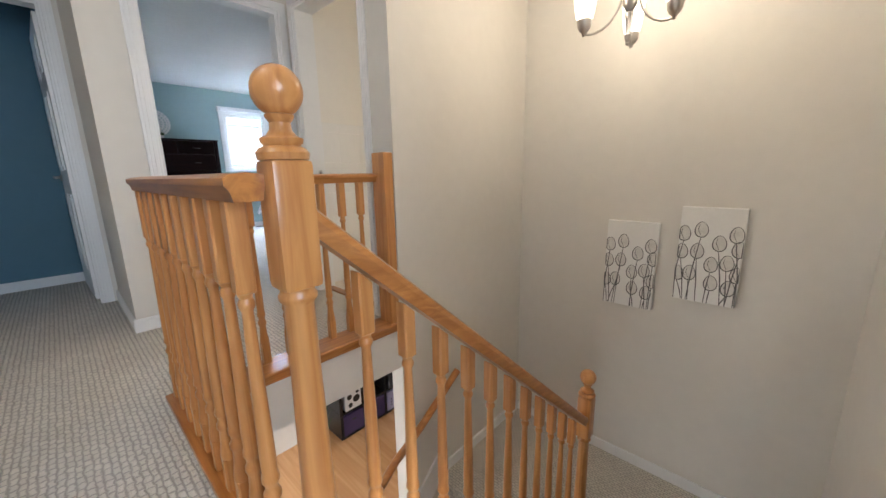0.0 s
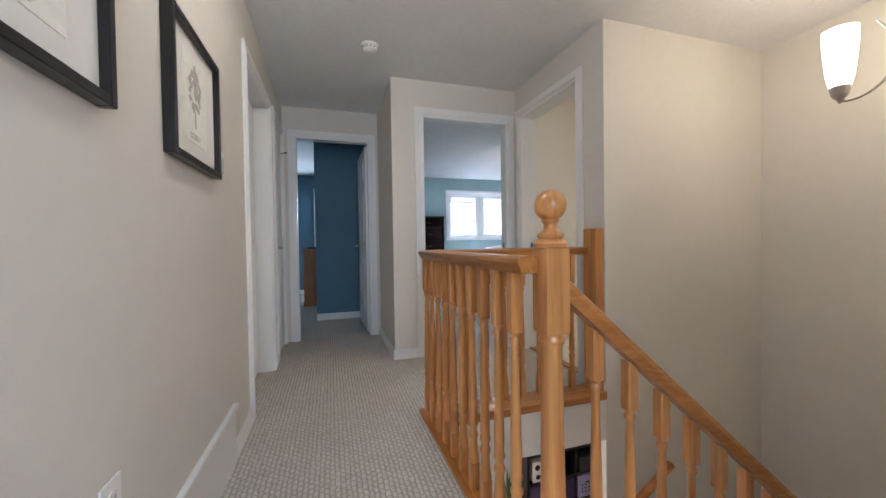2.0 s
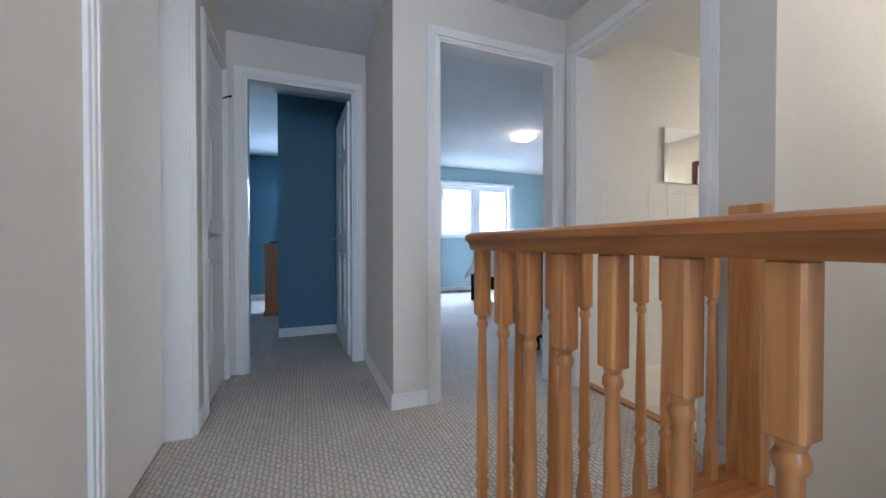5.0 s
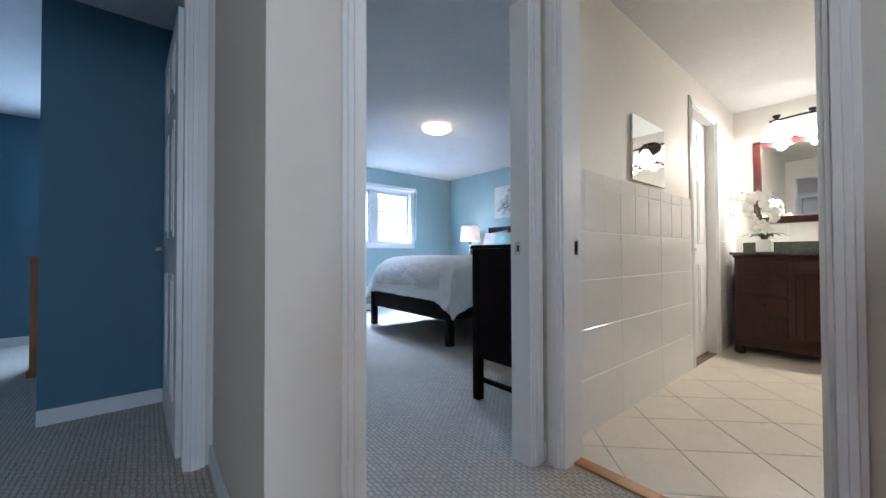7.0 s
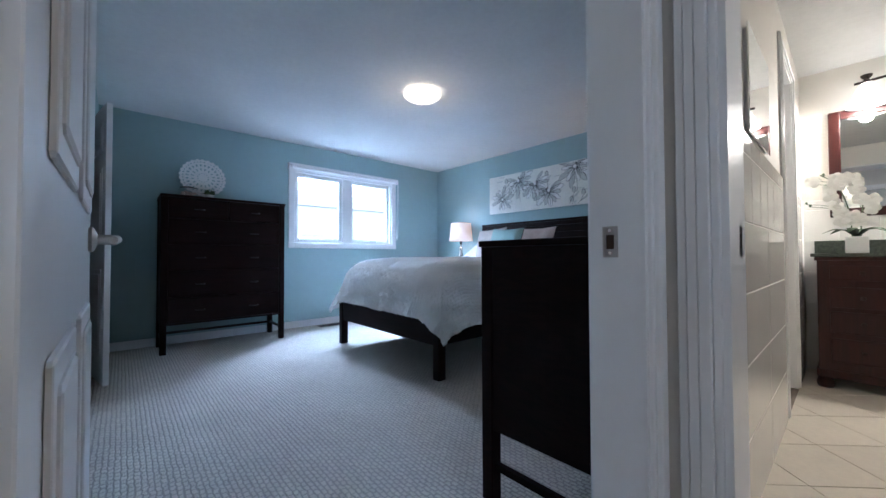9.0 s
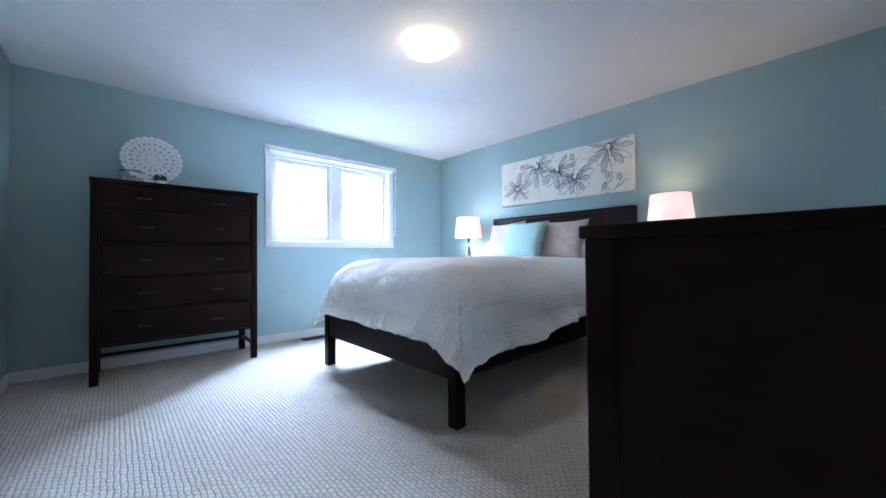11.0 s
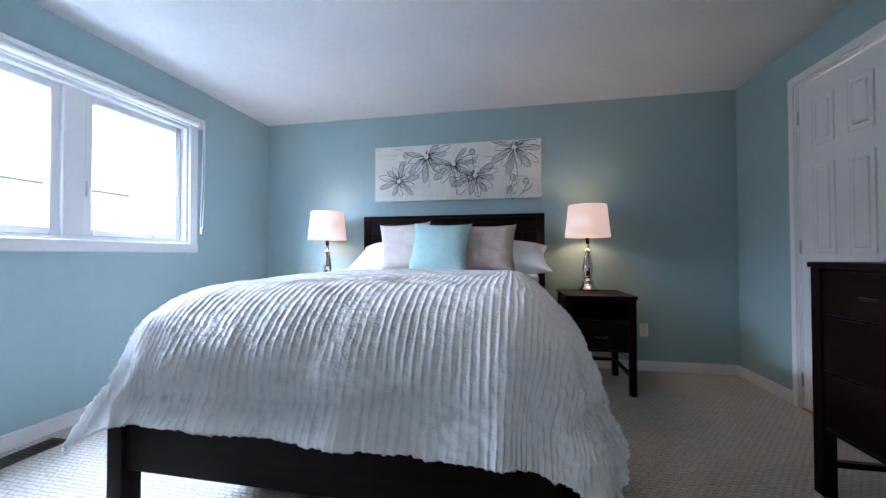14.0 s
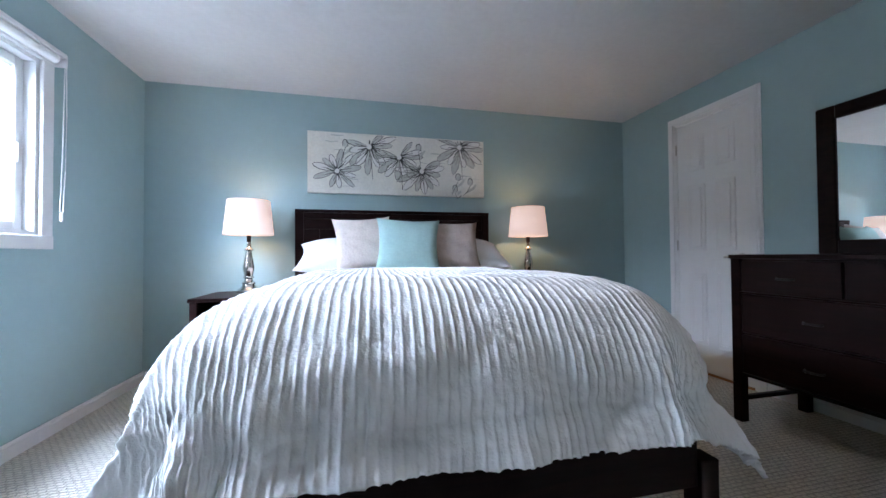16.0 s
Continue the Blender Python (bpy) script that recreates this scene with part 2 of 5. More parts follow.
def solo(name, bm, material, label, category, group="", smooth=False, m=None, kind=""):
    ob = new(name, mesh(name, bm, material, smooth))
    if m is not None:
        ob.matrix_basis = m
    return tagged(ob, label, category, group, kind)


def add_box(bm, x0, x1, y0, y1, z0, z1, bevel=0.0, seg=2):
    r = bmesh.ops.create_cube(bm, size=1.0, matrix=Matrix.Translation(((x0 + x1) / 2, (y0 + y1) / 2, (z0 + z1) / 2)) @ Matrix.Diagonal((abs(x1 - x0), abs(y1 - y0), abs(z1 - z0), 1)))
    if bevel:
        es = list({e for v in r["verts"] for e in v.link_edges})
        bmesh.ops.bevel(bm, geom=es, offset=bevel, segments=seg, affect="EDGES", profile=0.6)
    return r["verts"]


def box(*a, bevel=0.0, seg=2):
    bm = bmesh.new()
    add_box(bm, *a, bevel=bevel, seg=seg)
    return bm


def add_lathe(bm, profile, seg=20, m=Matrix(), turn=0.0, caps=True):
    """Revolve (radius, z) pairs round z."""
    rings = []
    for r, z in profile:
        rings.append([bm.verts.new(m @ Vector((r * math.cos(turn + 2 * math.pi * i / seg), r * math.sin(turn + 2 * math.pi * i / seg), z))) for i in range(seg)])
    for a, b in zip(rings, rings[1:]):
        for i in range(seg):
            bm.faces.new((a[i], a[(i + 1) % seg], b[(i + 1) % seg], b[i]))
    if caps:
        bm.faces.new(rings[0][::-1]), bm.faces.new(rings[-1])


def lathe(profile, seg=20, m=Matrix(), caps=True):
    bm = bmesh.new()
    add_lathe(bm, profile, seg, m, caps=caps)
    return bm


def add_tube(bm, pts, r, seg=8, caps=True):
    """A round tube along points; r: one radius or one for each point."""
    pts = [Vector(p) for p in pts]
    rings = []
    for i, p in enumerate(pts):
        d = (pts[min(i + 1, len(pts) - 1)] - pts[max(i - 1, 0)]).normalized()
        q = d.to_track_quat("Z", "Y")
        rr = r[i] if isinstance(r, (list, tuple)) else r
        rings.append([bm.verts.new(p + q @ Vector((rr * math.cos(2 * math.pi * k / seg), rr * math.sin(2 * math.pi * k / seg), 0))) for k in range(seg)])
    for a, b in zip(rings, rings[1:]):
        for k in range(seg):
            bm.faces.new((a[k], a[(k + 1) % seg], b[(k + 1) % seg], b[k]))
    if caps:
        bm.faces.new(rings[0][::-1]), bm.faces.new(rings[-1])


def tube(pts, r, seg=8):
    bm = bmesh.new()
    add_tube(bm, pts, r, seg)
    return bm


def arc(f, n=12):
    return [f(i / n) for i in range(n + 1)]


def add_sweep(bm, section, a, b, up=Vector((0, 0, 1)), ma=0.0, mb=0.0):
    """A section of (side, height) swept straight from a to b; ma, mb: mitre slopes at the ends; heights stay plumb."""
    a, b = Vector(a), Vector(b)
    d = (b - a).normalized()
    side = d.cross(up).normalized()
    r0 = [bm.verts.new(a + side * s + up * h + d * (s * ma)) for s, h in section]
    r1 = [bm.verts.new(b + side * s + up * h + d * (s * mb)) for s, h in section]
    k = len(section)
    for i in range(k):
        bm.faces.new((r0[i], r0[(i + 1) % k], r1[(i + 1) % k], r1[i]))
    bm.faces.new(r0[::-1]), bm.faces.new(r1)


def wall(name, axis, p0, p1, a0, a1, z0, z1, m_low, m_high, holes=(), ends=0):
    """A wall across axis between p0 and p1, along the other axis from a0 to a1, with holes (a, b, z low, z high)."""
    bm = bmesh.new()
    cuts = []
    at = a0
    for h0, h1, lo, hi in sorted(holes):
        cuts.append((at, h0, z0, z1))
        if lo > z0:
            cuts.append((h0, h1, z0, lo))
        cuts.append((h0, h1, hi, z1))
        at = h1
    cuts.append((at, a1, z0, z1))
    for u, v, lo, hi in cuts:
        if axis == "x":
            add_box(bm, p0, p1, u, v, lo, hi)
        else:
            add_box(bm, u, v, p0, p1, lo, hi)
    k = 0 if axis == "x" else 1
    bm.normal_update()
    mid = (p0 + p1) / 2
    for f in bm.faces:
        f.material_index = 1 if f.calc_center_median()[k] > mid + (1e-4 if not ends else -1e-4) else 0
    ob = new(name, mesh(name, bm, [m_low, m_high]))
    return tagged(ob, "painted drywall wall", "wall", kind="structure")


def place(axis, p, a, z):
    return (p, a, z) if axis == "x" else (a, p, z)


CASE = [(0, 0), (0, 0.016), (0.012, 0.02), (0.03, 0.017), (0.055, 0.011), (0.068, 0.008), (0.068, 0)]


def door_trim(name, axis, p0, p1, a0, a1, top, sides=(True, True), w=0.068):
    """Jambs, head and moulded casings of a doorway through a wall between p0 and p1."""
    root = thing(name, place(axis, (p0 + p1) / 2, (a0 + a1) / 2, 0), "white painted wooden door frame with moulded casing", "door frame", kind="structure")
    ox, oy, _ = root.location

    def bx(u0, u1, q0, q1, lo, hi, bev=0.0):
        return box(u0 - ox, u1 - ox, q0 - oy, q1 - oy, lo, hi, bevel=bev) if axis == "y" else box(q0 - ox, q1 - ox, u0 - oy, u1 - oy, lo, hi, bevel=bev)
    t = 0.018
    part("jamb", bx(a0, a0 + t, p0 - 0.002, p1 + 0.002, 0, top), M["white"], root)
    part("jamb", bx(a1 - t, a1, p0 - 0.002, p1 + 0.002, 0, top), M["white"], root)
    part("head", bx(a0 + t, a1 - t, p0 - 0.002, p1 + 0.002, top - t, top), M["white"], root)
    for k, (on, p, sgn) in enumerate(zip(sides, (p0, p1), (-1, 1))):
        if not on:
            continue
        for a, dirn in ((a0, -1), (a1, 1)):
            bm = bmesh.new()
            for lo, hi, dep in ((0.0, 0.014, 0.010), (0.014, 0.034, 0.019), (0.034, 0.052, 0.016), (0.052, w, 0.012)):
                u0, u1 = sorted((a + dirn * (lo - 0.006), a + dirn * (hi - 0.006)))
                q0, q1 = sorted((p + sgn * 0.0, p + sgn * dep))
                if axis == "y":
                    add_box(bm, u0 - ox, u1 - ox, q0 - oy, q1 - oy, 0, top + w - 0.006 if hi > 0.05 else top + hi - 0.006, bevel=0.002, seg=1)
                else:
                    add_box(bm, q0 - ox, q1 - ox, u0 - oy, u1 - oy, 0, top + w - 0.006 if hi > 0.05 else top + hi - 0.006, bevel=0.002, seg=1)
            part("casing", bm, M["white"], root)
        bm = bmesh.new()
        for lo, hi, dep in ((0.0, 0.014, 0.010), (0.014, 0.034, 0.019), (0.034, 0.052, 0.016), (0.052, w, 0.0125)):
            q0, q1 = sorted((p, p + sgn * dep))
            e = hi - 0.006
            if axis == "y":
                add_box(bm, a0 - e - ox, a1 + e - ox, q0 - oy, q1 + 0.0003 * sgn - oy, top + lo - 0.006, top + hi - 0.006, bevel=0.002, seg=1)
            else:
                add_box(bm, q0 - ox, q1 + 0.0003 * sgn - ox, a0 - e - oy, a1 + e - oy, top + lo - 0.006, top + hi - 0.006, bevel=0.002, seg=1)
        part("casing_head", bm, M["white"], root)
    return root


def lever(parent, m, sgn=1):
    """A lever handle: round rose and bent lever; the lever points along local x, out of the door along y."""
    h = part("handle", lathe([(0.0, 0), (0.026, 0), (0.028, 0.006), (0.02, 0.011), (0.011, 0.014), (0.011, 0.045), (0.0, 0.047)], 20, pose(0, 0, 0, -90)), M["steel"], parent, "brushed nickel lever handle", True, m)
    part("lever", tube([(0, 0.04, 0), (sgn * 0.02, 0.044, 0), (sgn * 0.06, 0.045, -0.001), (sgn * 0.11, 0.04, -0.004)], [0.009, 0.0095, 0.009, 0.0075], 10), M["steel"], h, "", True)
    return h


def door_leaf(name, width, height, m, label, hand=1, handle=True, panels=6, group="", swing=1):
    """A moulded panel door; hinge at local x = 0, leaf along +x, thickness about y = 0."""
    root = tagged(new(name), label, "door", group)
    root.matrix_basis = m
    bm = bmesh.new()
    t = 0.017
    add_box(bm, 0, width, -t, t, 0, height, bevel=0.002, seg=1)
    part("slab", bm, M["white"], root)
    cols = [(0.11, width / 2 - 0.045), (width / 2 + 0.045, width - 0.11)] if width > 0.6 else [(0.09, width - 0.09)]
    rows = [(0.22, 0.82), (1.0, 1.56), (1.68, height - 0.12)] if panels else []
    for c0, c1 in cols:
        for r0, r1 in rows:
            for s in (1, -1):
                bm = bmesh.new()
                # raised ring and a sunken, bevelled field
                for k, (ins, dep) in enumerate(((0.0, 0.006), (0.03, 0.010))):
                    y0, y1 = sorted((s * t, s * (t + dep)))
                    add_box(bm, c0 + ins, c1 - ins, y0, y1, r0 + ins, r1 - ins, bevel=dep * 0.85, seg=1)
                part("panel", bm, M["white"], root)
    if handle:
        for s in (1, -1):
            lever(root, pose(width - 0.065, s * t, 0.95, 0, 0, 0 if s > 0 else 180), -1 if s > 0 else 1)
    for z in (0.18, height / 2, height - 0.2):
        part("hinge", lathe([(0.006, z - 0.045), (0.006, z + 0.045)], 8, pose(-0.004, swing * (t + 0.004), 0)), M["steel"], root, "nickel hinge", True)
    return root

# ---- structure ----
HC, BC = 2.385, 2.415
H, B, D, T = M["hall"], M["blue"], M["dark_blue"], M["bath"]
LOW = -2.74
wall("wall_window", "x", -7.85, -7.70, 0.50, 4.97, -0.25, BC, M["siding"], B, [(2.36, 3.88, 1.11, 2.07)])
wall("wall_headboard", "y", 4.85, 4.97, -7.70, -3.18, -0.25, BC, B, M["siding"])
wall("wall_bedroom_door", "x", -3.23, -3.13, 0.34, 1.50, -0.25, BC, B, H, [(0.60, 1.42, -0.25, 2.09)], ends=1)
wall("wall_bedroom_east", "x", -3.23, -3.13, 1.50, 4.85, -0.25, BC, B, T, [(3.53, 4.19, -0.25, 2.14)])
wall("wall_bedroom_south", "y", 0.34, 0.50, -4.05, -3.23, -0.25, BC, H, B)
wall("wall_room_north", "y", 0.34, 0.50, -7.85, -4.05, -0.25, BC, D, B, [(-6.9, -5.35, -0.25, 2.06)])
wall("wall_room_door", "x", -4.15, -4.05, -0.61, 0.34, -0.25, HC, D, H, [(-0.50, 0.25, -0.25, 2.09)])
wall("wall_hall_south", "y", -0.73, -0.61, -4.15, 1.30, -0.25, HC, H, H, [(-3.98, -3.44, -0.25, 2.09), (-3.2, -2.37, -0.25, 2.06)])
wall("wall_bath_door", "y", 1.50, 1.64, -3.13, -1.985, -0.02, HC, H, T, [(-3.04, -2.24, -0.02, 2.12)])
wall("wall_stair_west", "x", -2.10, -1.985, 1.64, 2.94, LOW, HC, T, H)
wall("wall_stair_west_low", "x", -2.10, -1.985, 1.50, 1.64, LOW, -0.02, H, H)
wall("wall_stair_north", "y", 2.94, 3.06, -2.10, 0.20, LOW, HC, H, T)
wall("wall_stair_east", "x", 0.09, 0.20, 0.40, 2.94, LOW, HC, H, H)
wall("wall_hall_nook", "y", 0.40, 0.52, 0.20, 1.30, -0.25, HC, H, H)
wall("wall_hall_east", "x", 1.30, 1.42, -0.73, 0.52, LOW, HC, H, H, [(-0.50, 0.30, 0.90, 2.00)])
wall("wall_bath_north", "y", 4.85, 4.97, -3.13, -1.20, -0.25, HC, T, M["siding"])
wall("wall_bath_east", "x", -1.30, -1.20, 3.06, 4.85, -0.25, HC, T, M["siding"])
wall("wall_room_west", "x", -7.99, -7.84, -3.2, 0.34, -0.25, HC, M["siding"], D, [(-0.4, 0.30, 0.9, 2.05)])
wall("wall_room_south", "y", -3.32, -3.2, -7.99, -4.05, -0.25, HC, M["siding"], D)
wall("wall_room_east", "x", -4.15, -4.05, -3.2, -0.73, -0.25, HC, D, D)
wall("wall_room_closet", "x", -5.15, -5.06, -0.35, 0.34, -0.25, HC, D, D)
wall("wall_closet_behind", "y", -1.30, -1.20, -4.05, -2.2, -0.25, HC, H, H)
wall("wall_closet_side", "x", -2.30, -2.20, -1.20, -0.73, -0.25, HC, H, H)
# lower storey
wall("wall_lower_west", "x", -4.95, -4.83, -0.8, 4.4, LOW, -0.28, M["siding"], M["bath"])
wall("wall_lower_south", "y", -0.85, -0.73, -4.83, 1.3, LOW, -0.25, M["siding"], M["bath"], [(-4.6, -3.0, -1.95, -0.75)])
wall("wall_lower_north", "y", 4.28, 4.4, -4.83, -2.1, LOW, -0.28, M["bath"], M["siding"])
wall("wall_lower_inner", "x", -2.10, -1.985, 3.06, 4.28, LOW, -0.28, M["bath"], H)


def slab(name, rects, z0, z1, material, label, category="floor"):
    bm = bmesh.new()
    for x0, x1, y0, y1 in rects:
        add_box(bm, x0, x1, y0, y1, z0, z1)
    return solo(name, bm, material, label, category, kind="structure")


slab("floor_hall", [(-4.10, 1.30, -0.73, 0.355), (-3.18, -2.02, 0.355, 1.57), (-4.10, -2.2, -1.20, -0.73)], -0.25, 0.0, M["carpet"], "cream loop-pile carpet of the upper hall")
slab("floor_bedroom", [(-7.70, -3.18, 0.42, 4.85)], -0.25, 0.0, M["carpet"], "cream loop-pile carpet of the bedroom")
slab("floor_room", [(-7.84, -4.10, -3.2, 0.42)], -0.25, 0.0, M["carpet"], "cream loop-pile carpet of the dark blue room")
slab("ceiling_bedroom", [(-7.85, -3.13, 0.34, 4.97)], BC, BC + 0.12, M["ceil"], "white stippled ceiling", "ceiling")
slab("ceiling_hall", [(-3.13, 1.42, -0.73, 4.97), (-4.15, -3.13, -1.3, 0.34), (-3.13, -2.2, -1.3, -0.73)], HC, HC + 0.12, M["ceil"], "white stippled ceiling", "ceiling")
slab("ceiling_room", [(-7.99, -4.15, -3.32, 0.34)], HC, HC + 0.12, M["ceil"], "white stippled ceiling", "ceiling")
slab("ceiling_lower", [(-4.83, -2.10, -0.73, 4.28)], -0.30, -0.252, M["ceil"], "white ceiling of the lower storey", "ceiling")
slab("floor_lower", [(-4.95, -1.985, -0.85, 4.4), (-1.985, 0.2, -0.85, 3.06), (0.2, 1.42, -0.85, 0.52)], LOW - 0.2, LOW, M["floor_wood"], "light oak strip floor of the lower storey")
slab("fascia", [(-2.015, -1.985, 0.36, 1.50), (-1.985, -0.98, 0.355, 0.375)], -0.30, -0.03, M["bath"], "white painted floor edge above the stairwell", "fascia")
slab("threshold_bath", [(-3.02, -2.26, 1.565, 1.625)], -0.02, 0.012, M["oak_x"], "honey oak threshold strip", "threshold")
slab("threshold_ensuite", [(-3.245, -3.19, 3.55, 4.17)], -0.02, 0.010, M["oak_y"], "honey oak threshold strip", "threshold")
ground = solo("ground", box(-400, 400, -400, 400, -3.3, -3.2), M["grass"], "flat green lawn around the house", "ground", kind="structure")


def baseboard(rects):
    for x0, x1, y0, y1 in rects:
        bm = box(x0, x1, y0, y1, 0.0, 0.062, bevel=0.001, seg=1)
        ax = abs(x1 - x0) < abs(y1 - y0)
        cx, cy = (x0 + x1) / 2, (y0 + y1) / 2
        if ax:
            add_box(bm, cx - 0.005, cx + 0.005, y0, y1, 0.062, 0.085, bevel=0.003, seg=1)
        else:
            add_box(bm, x0, x1, cy - 0.005, cy + 0.005, 0.062, 0.085, bevel=0.003, seg=1)
        solo("baseboard", bm, M["white"], "white moulded wooden baseboard", "baseboard", kind="structure")


t = 0.014
baseboard([(-7.70, -7.70 + t, 0.50, 4.85), (-7.68, -3.23, 4.85 - t, 4.85), (-3.23 - t, -3.23, 4.26, 4.83), (-3.23 - t, -3.23, 1.49, 3.46), (-7.68, -6.97, 0.50, 0.50 + t), (-5.28, -3.25, 0.50, 0.50 + t),
           (-4.05, -3.13, 0.34 - t, 0.34), (-3.13, -3.13 + t, 0.326, 0.535), (-3.13, -3.13 + t, 1.487, 1.50), (-2.19, -1.985, 1.50 - t, 1.50), (-2.30, -1.97, -0.61, -0.61 + t), (-0.88, 1.3, -0.61, -0.61 + t),
           (-3.37, -3.27, -0.61, -0.61 + t), (-5.06, -5.06 + t, -0.35, 0.34), (-7.84, -7.84 + t, -3.2, 0.34), (-7.8, -5.15, 0.34 - t, 0.34), (-5.15 - t, -5.15, -0.35, 0.32), (0.09 - t, 0.09, 0.40, 0.43)])

door_trim("door_1", "x", -3.23, -3.13, 0.60, 1.42, 2.09)
door_trim("door_2", "x", -4.15, -4.05, -0.50, 0.25, 2.09)
door_trim("door_3", "y", 1.50, 1.64, -3.04, -2.24, 2.12, (True, False))
door_trim("door_4", "x", -3.23, -3.13, 3.53, 4.19, 2.14)
door_trim("door_5", "y", -0.73, -0.61, -3.2, -2.37, 2.06, (False, True))
door_trim("door_6", "y", -0.73, -0.61, -3.98, -3.44, 2.09, (False, True), 0.06)
for nm, m in (("bed", pose(-3.19, 1.402, 0.95, 0, 0, 0)), ("bath", pose(-3.022, 1.60, 0.95, 0, 0, -90))):
    s = thing("strike_plate", (0, 0, 0), "brushed nickel strike plate on the white jamb", "strike plate")
    s.matrix_basis = m
    bm = bmesh.new()
    for a in ((-0.014, 0.014, -0.004, 0.0, 0.014, 0.03), (-0.014, 0.014, -0.004, 0.0, -0.03, -0.014), (-0.014, -0.008, -0.004, 0.0, -0.014, 0.014), (0.008, 0.014, -0.004, 0.0, -0.014, 0.014)):
        add_box(bm, *a)
    part("plate", bm, M["steel"], s)
    # no hole is cut; a dark block gives its shade by colour
    part("latch_hole_shade", box(-0.008, 0.008, -0.0015, 0.0, -0.014, 0.014), M["vent"], s, "dark block coloured as the shade of the latch hole")
    for z in (-0.022, 0.022):
        part("screw", lathe([(0.0, 0), (0.004, 0), (0.003, 0.0015), (0, 0.002)], 8, pose(0, -0.004, z, 90)), M["chrome"], s, "", True)

# door leaves
door_leaf("bedroom_door", 0.80, 2.05, pose(-3.235, 0.625, 0.012, 0, 0, 180.5), "white six-panel door standing open into the bedroom")
door_leaf("blue_room_door", 0.74, 2.05, pose(-4.17, 0.228, 0.012, 0, 0, 182), "white six-panel door standing open into the dark blue room", swing=-1)
door_leaf("bathroom_door", 0.77, 2.07, pose(-2.243, 1.66, 0.012, 0, 0, 86.5), "white six-panel door standing open into the bathroom")
door_leaf("ensuite_door", 0.62, 2.10, pose(-3.215, 4.168, 0.014, 0, 0, -90), "closed white six-panel door with hinges and lever", swing=-1)
door_leaf("hall_closet_door", 0.774, 2.025, pose(-2.395, -0.70, 0.012, 0, 0, 182.5), "closed flat white door recessed in its frame", handle=False, panels=0, swing=-1)
hd = door_leaf("linen_closet_door", 0.495, 2.05, pose(-3.963, -0.635, 0.012), "closed narrow white panel door with lever handle")
part("door_stop", tube([(0.0, 0.02, 1.87), (0.03, 0.05, 1.875), (0.055, 0.075, 1.872)], [0.004, 0.005, 0.008], 8), M["bronze"], hd, "dark hinge-pin door stop with rubber tip", True)
for k, (x, y, a) in enumerate(((-6.88, 0.495, 11), (-5.37, 0.46, 180))):
    door_leaf("closet_bifold_door", 0.5 if k == 0 else 0.96, 2.02, pose(x, y + 0.02, 0.015, 0, 0, a), "white panel bifold closet door, slightly open", handle=False)
wall("wall_closet_back", "y", 0.36, 0.372, -6.9, -5.35, 0, 2.06, D, M["bath"])

# ---- window of the bedroom ----
win = thing("window_1", (-7.70, 3.12, 1.59), "white two-sash casement window with casing and sill", "window", kind="structure")
bm = bmesh.new()
for a in ((0, 0.02, -0.83, -0.755, -0.55, 0.55), (0, 0.02, 0.755, 0.83, -0.55, 0.55), (0.0, 0.021, -0.832, 0.832, 0.478, 0.552), (0, 0.022, -0.834, 0.834, -0.552, -0.478)):
    add_box(bm, *a, bevel=0.004, seg=1)
part("casing", bm, M["white"], win)
bm = bmesh.new()
for a in ((-0.15, 0.0, -0.76, -0.735, -0.48, 0.48), (-0.15, 0, 0.735, 0.76, -0.48, 0.48), (-0.15, 0, -0.735, 0.735, 0.455, 0.48), (-0.15, 0, -0.735, 0.735, -0.48, -0.455)):
    add_box(bm, *a)
part("reveal", bm, M["white"], win)
part("mullion", box(-0.10, -0.03, -0.06, 0.06, -0.455, 0.455, bevel=0.006), M["white"], win)
for y0, y1 in ((-0.735, -0.06), (0.06, 0.735)):
    bm = bmesh.new()
    w = 0.05
    for a in ((y0, y0 + w, -0.455, 0.455), (y1 - w, y1, -0.455, 0.455), (y0 + w, y1 - w, 0.405, 0.455), (y0 + w, y1 - w, -0.455, -0.405)):
        add_box(bm, -0.095, -0.05, *a, bevel=0.005, seg=1)
    sash = part("sash_frame", bm, M["white"], win)
    pane = part("pane", box(-0.075, -0.071, y0 + w, y1 - w, -0.405, 0.405), M["glass"], sash)
    pane.visible_shadow = False
part("crank_handle", tube([(-0.045, 0.50, -0.44), (-0.02, 0.50, -0.435), (-0.015, 0.45, -0.425), (-0.02, 0.40, -0.42)], 0.008), M["white"], win, "", True)
part("sash_lock", box(-0.05, -0.035, 0.07, 0.085, -0.2, -0.1, bevel=0.003), M["white"], win)
part("sash_lock", box(-0.05, -0.035, 0.685, 0.70, -0.1, 0.0, bevel=0.003), M["white"], win)
bl = thing("roller_blind", (-7.66, 3.12, 2.10), "white roller blind rolled up, with bead chain", "blind")
part("roll", lathe([(0.024, -0.80), (0.024, 0.80)], 20, pose(0, 0, 0, 90)), M["linen"], bl, "", True)
part("valance", box(-0.03, 0.03, -0.845, 0.845, 0.018, 0.045, bevel=0.006), M["white"], bl)
part("bracket", box(-0.03, 0.03, -0.845, -0.835, -0.03, 0.02, bevel=0.003), M["white"], bl)
part("bracket", box(-0.03, 0.03, 0.835, 0.845, -0.03, 0.02, bevel=0.003), M["white"], bl)
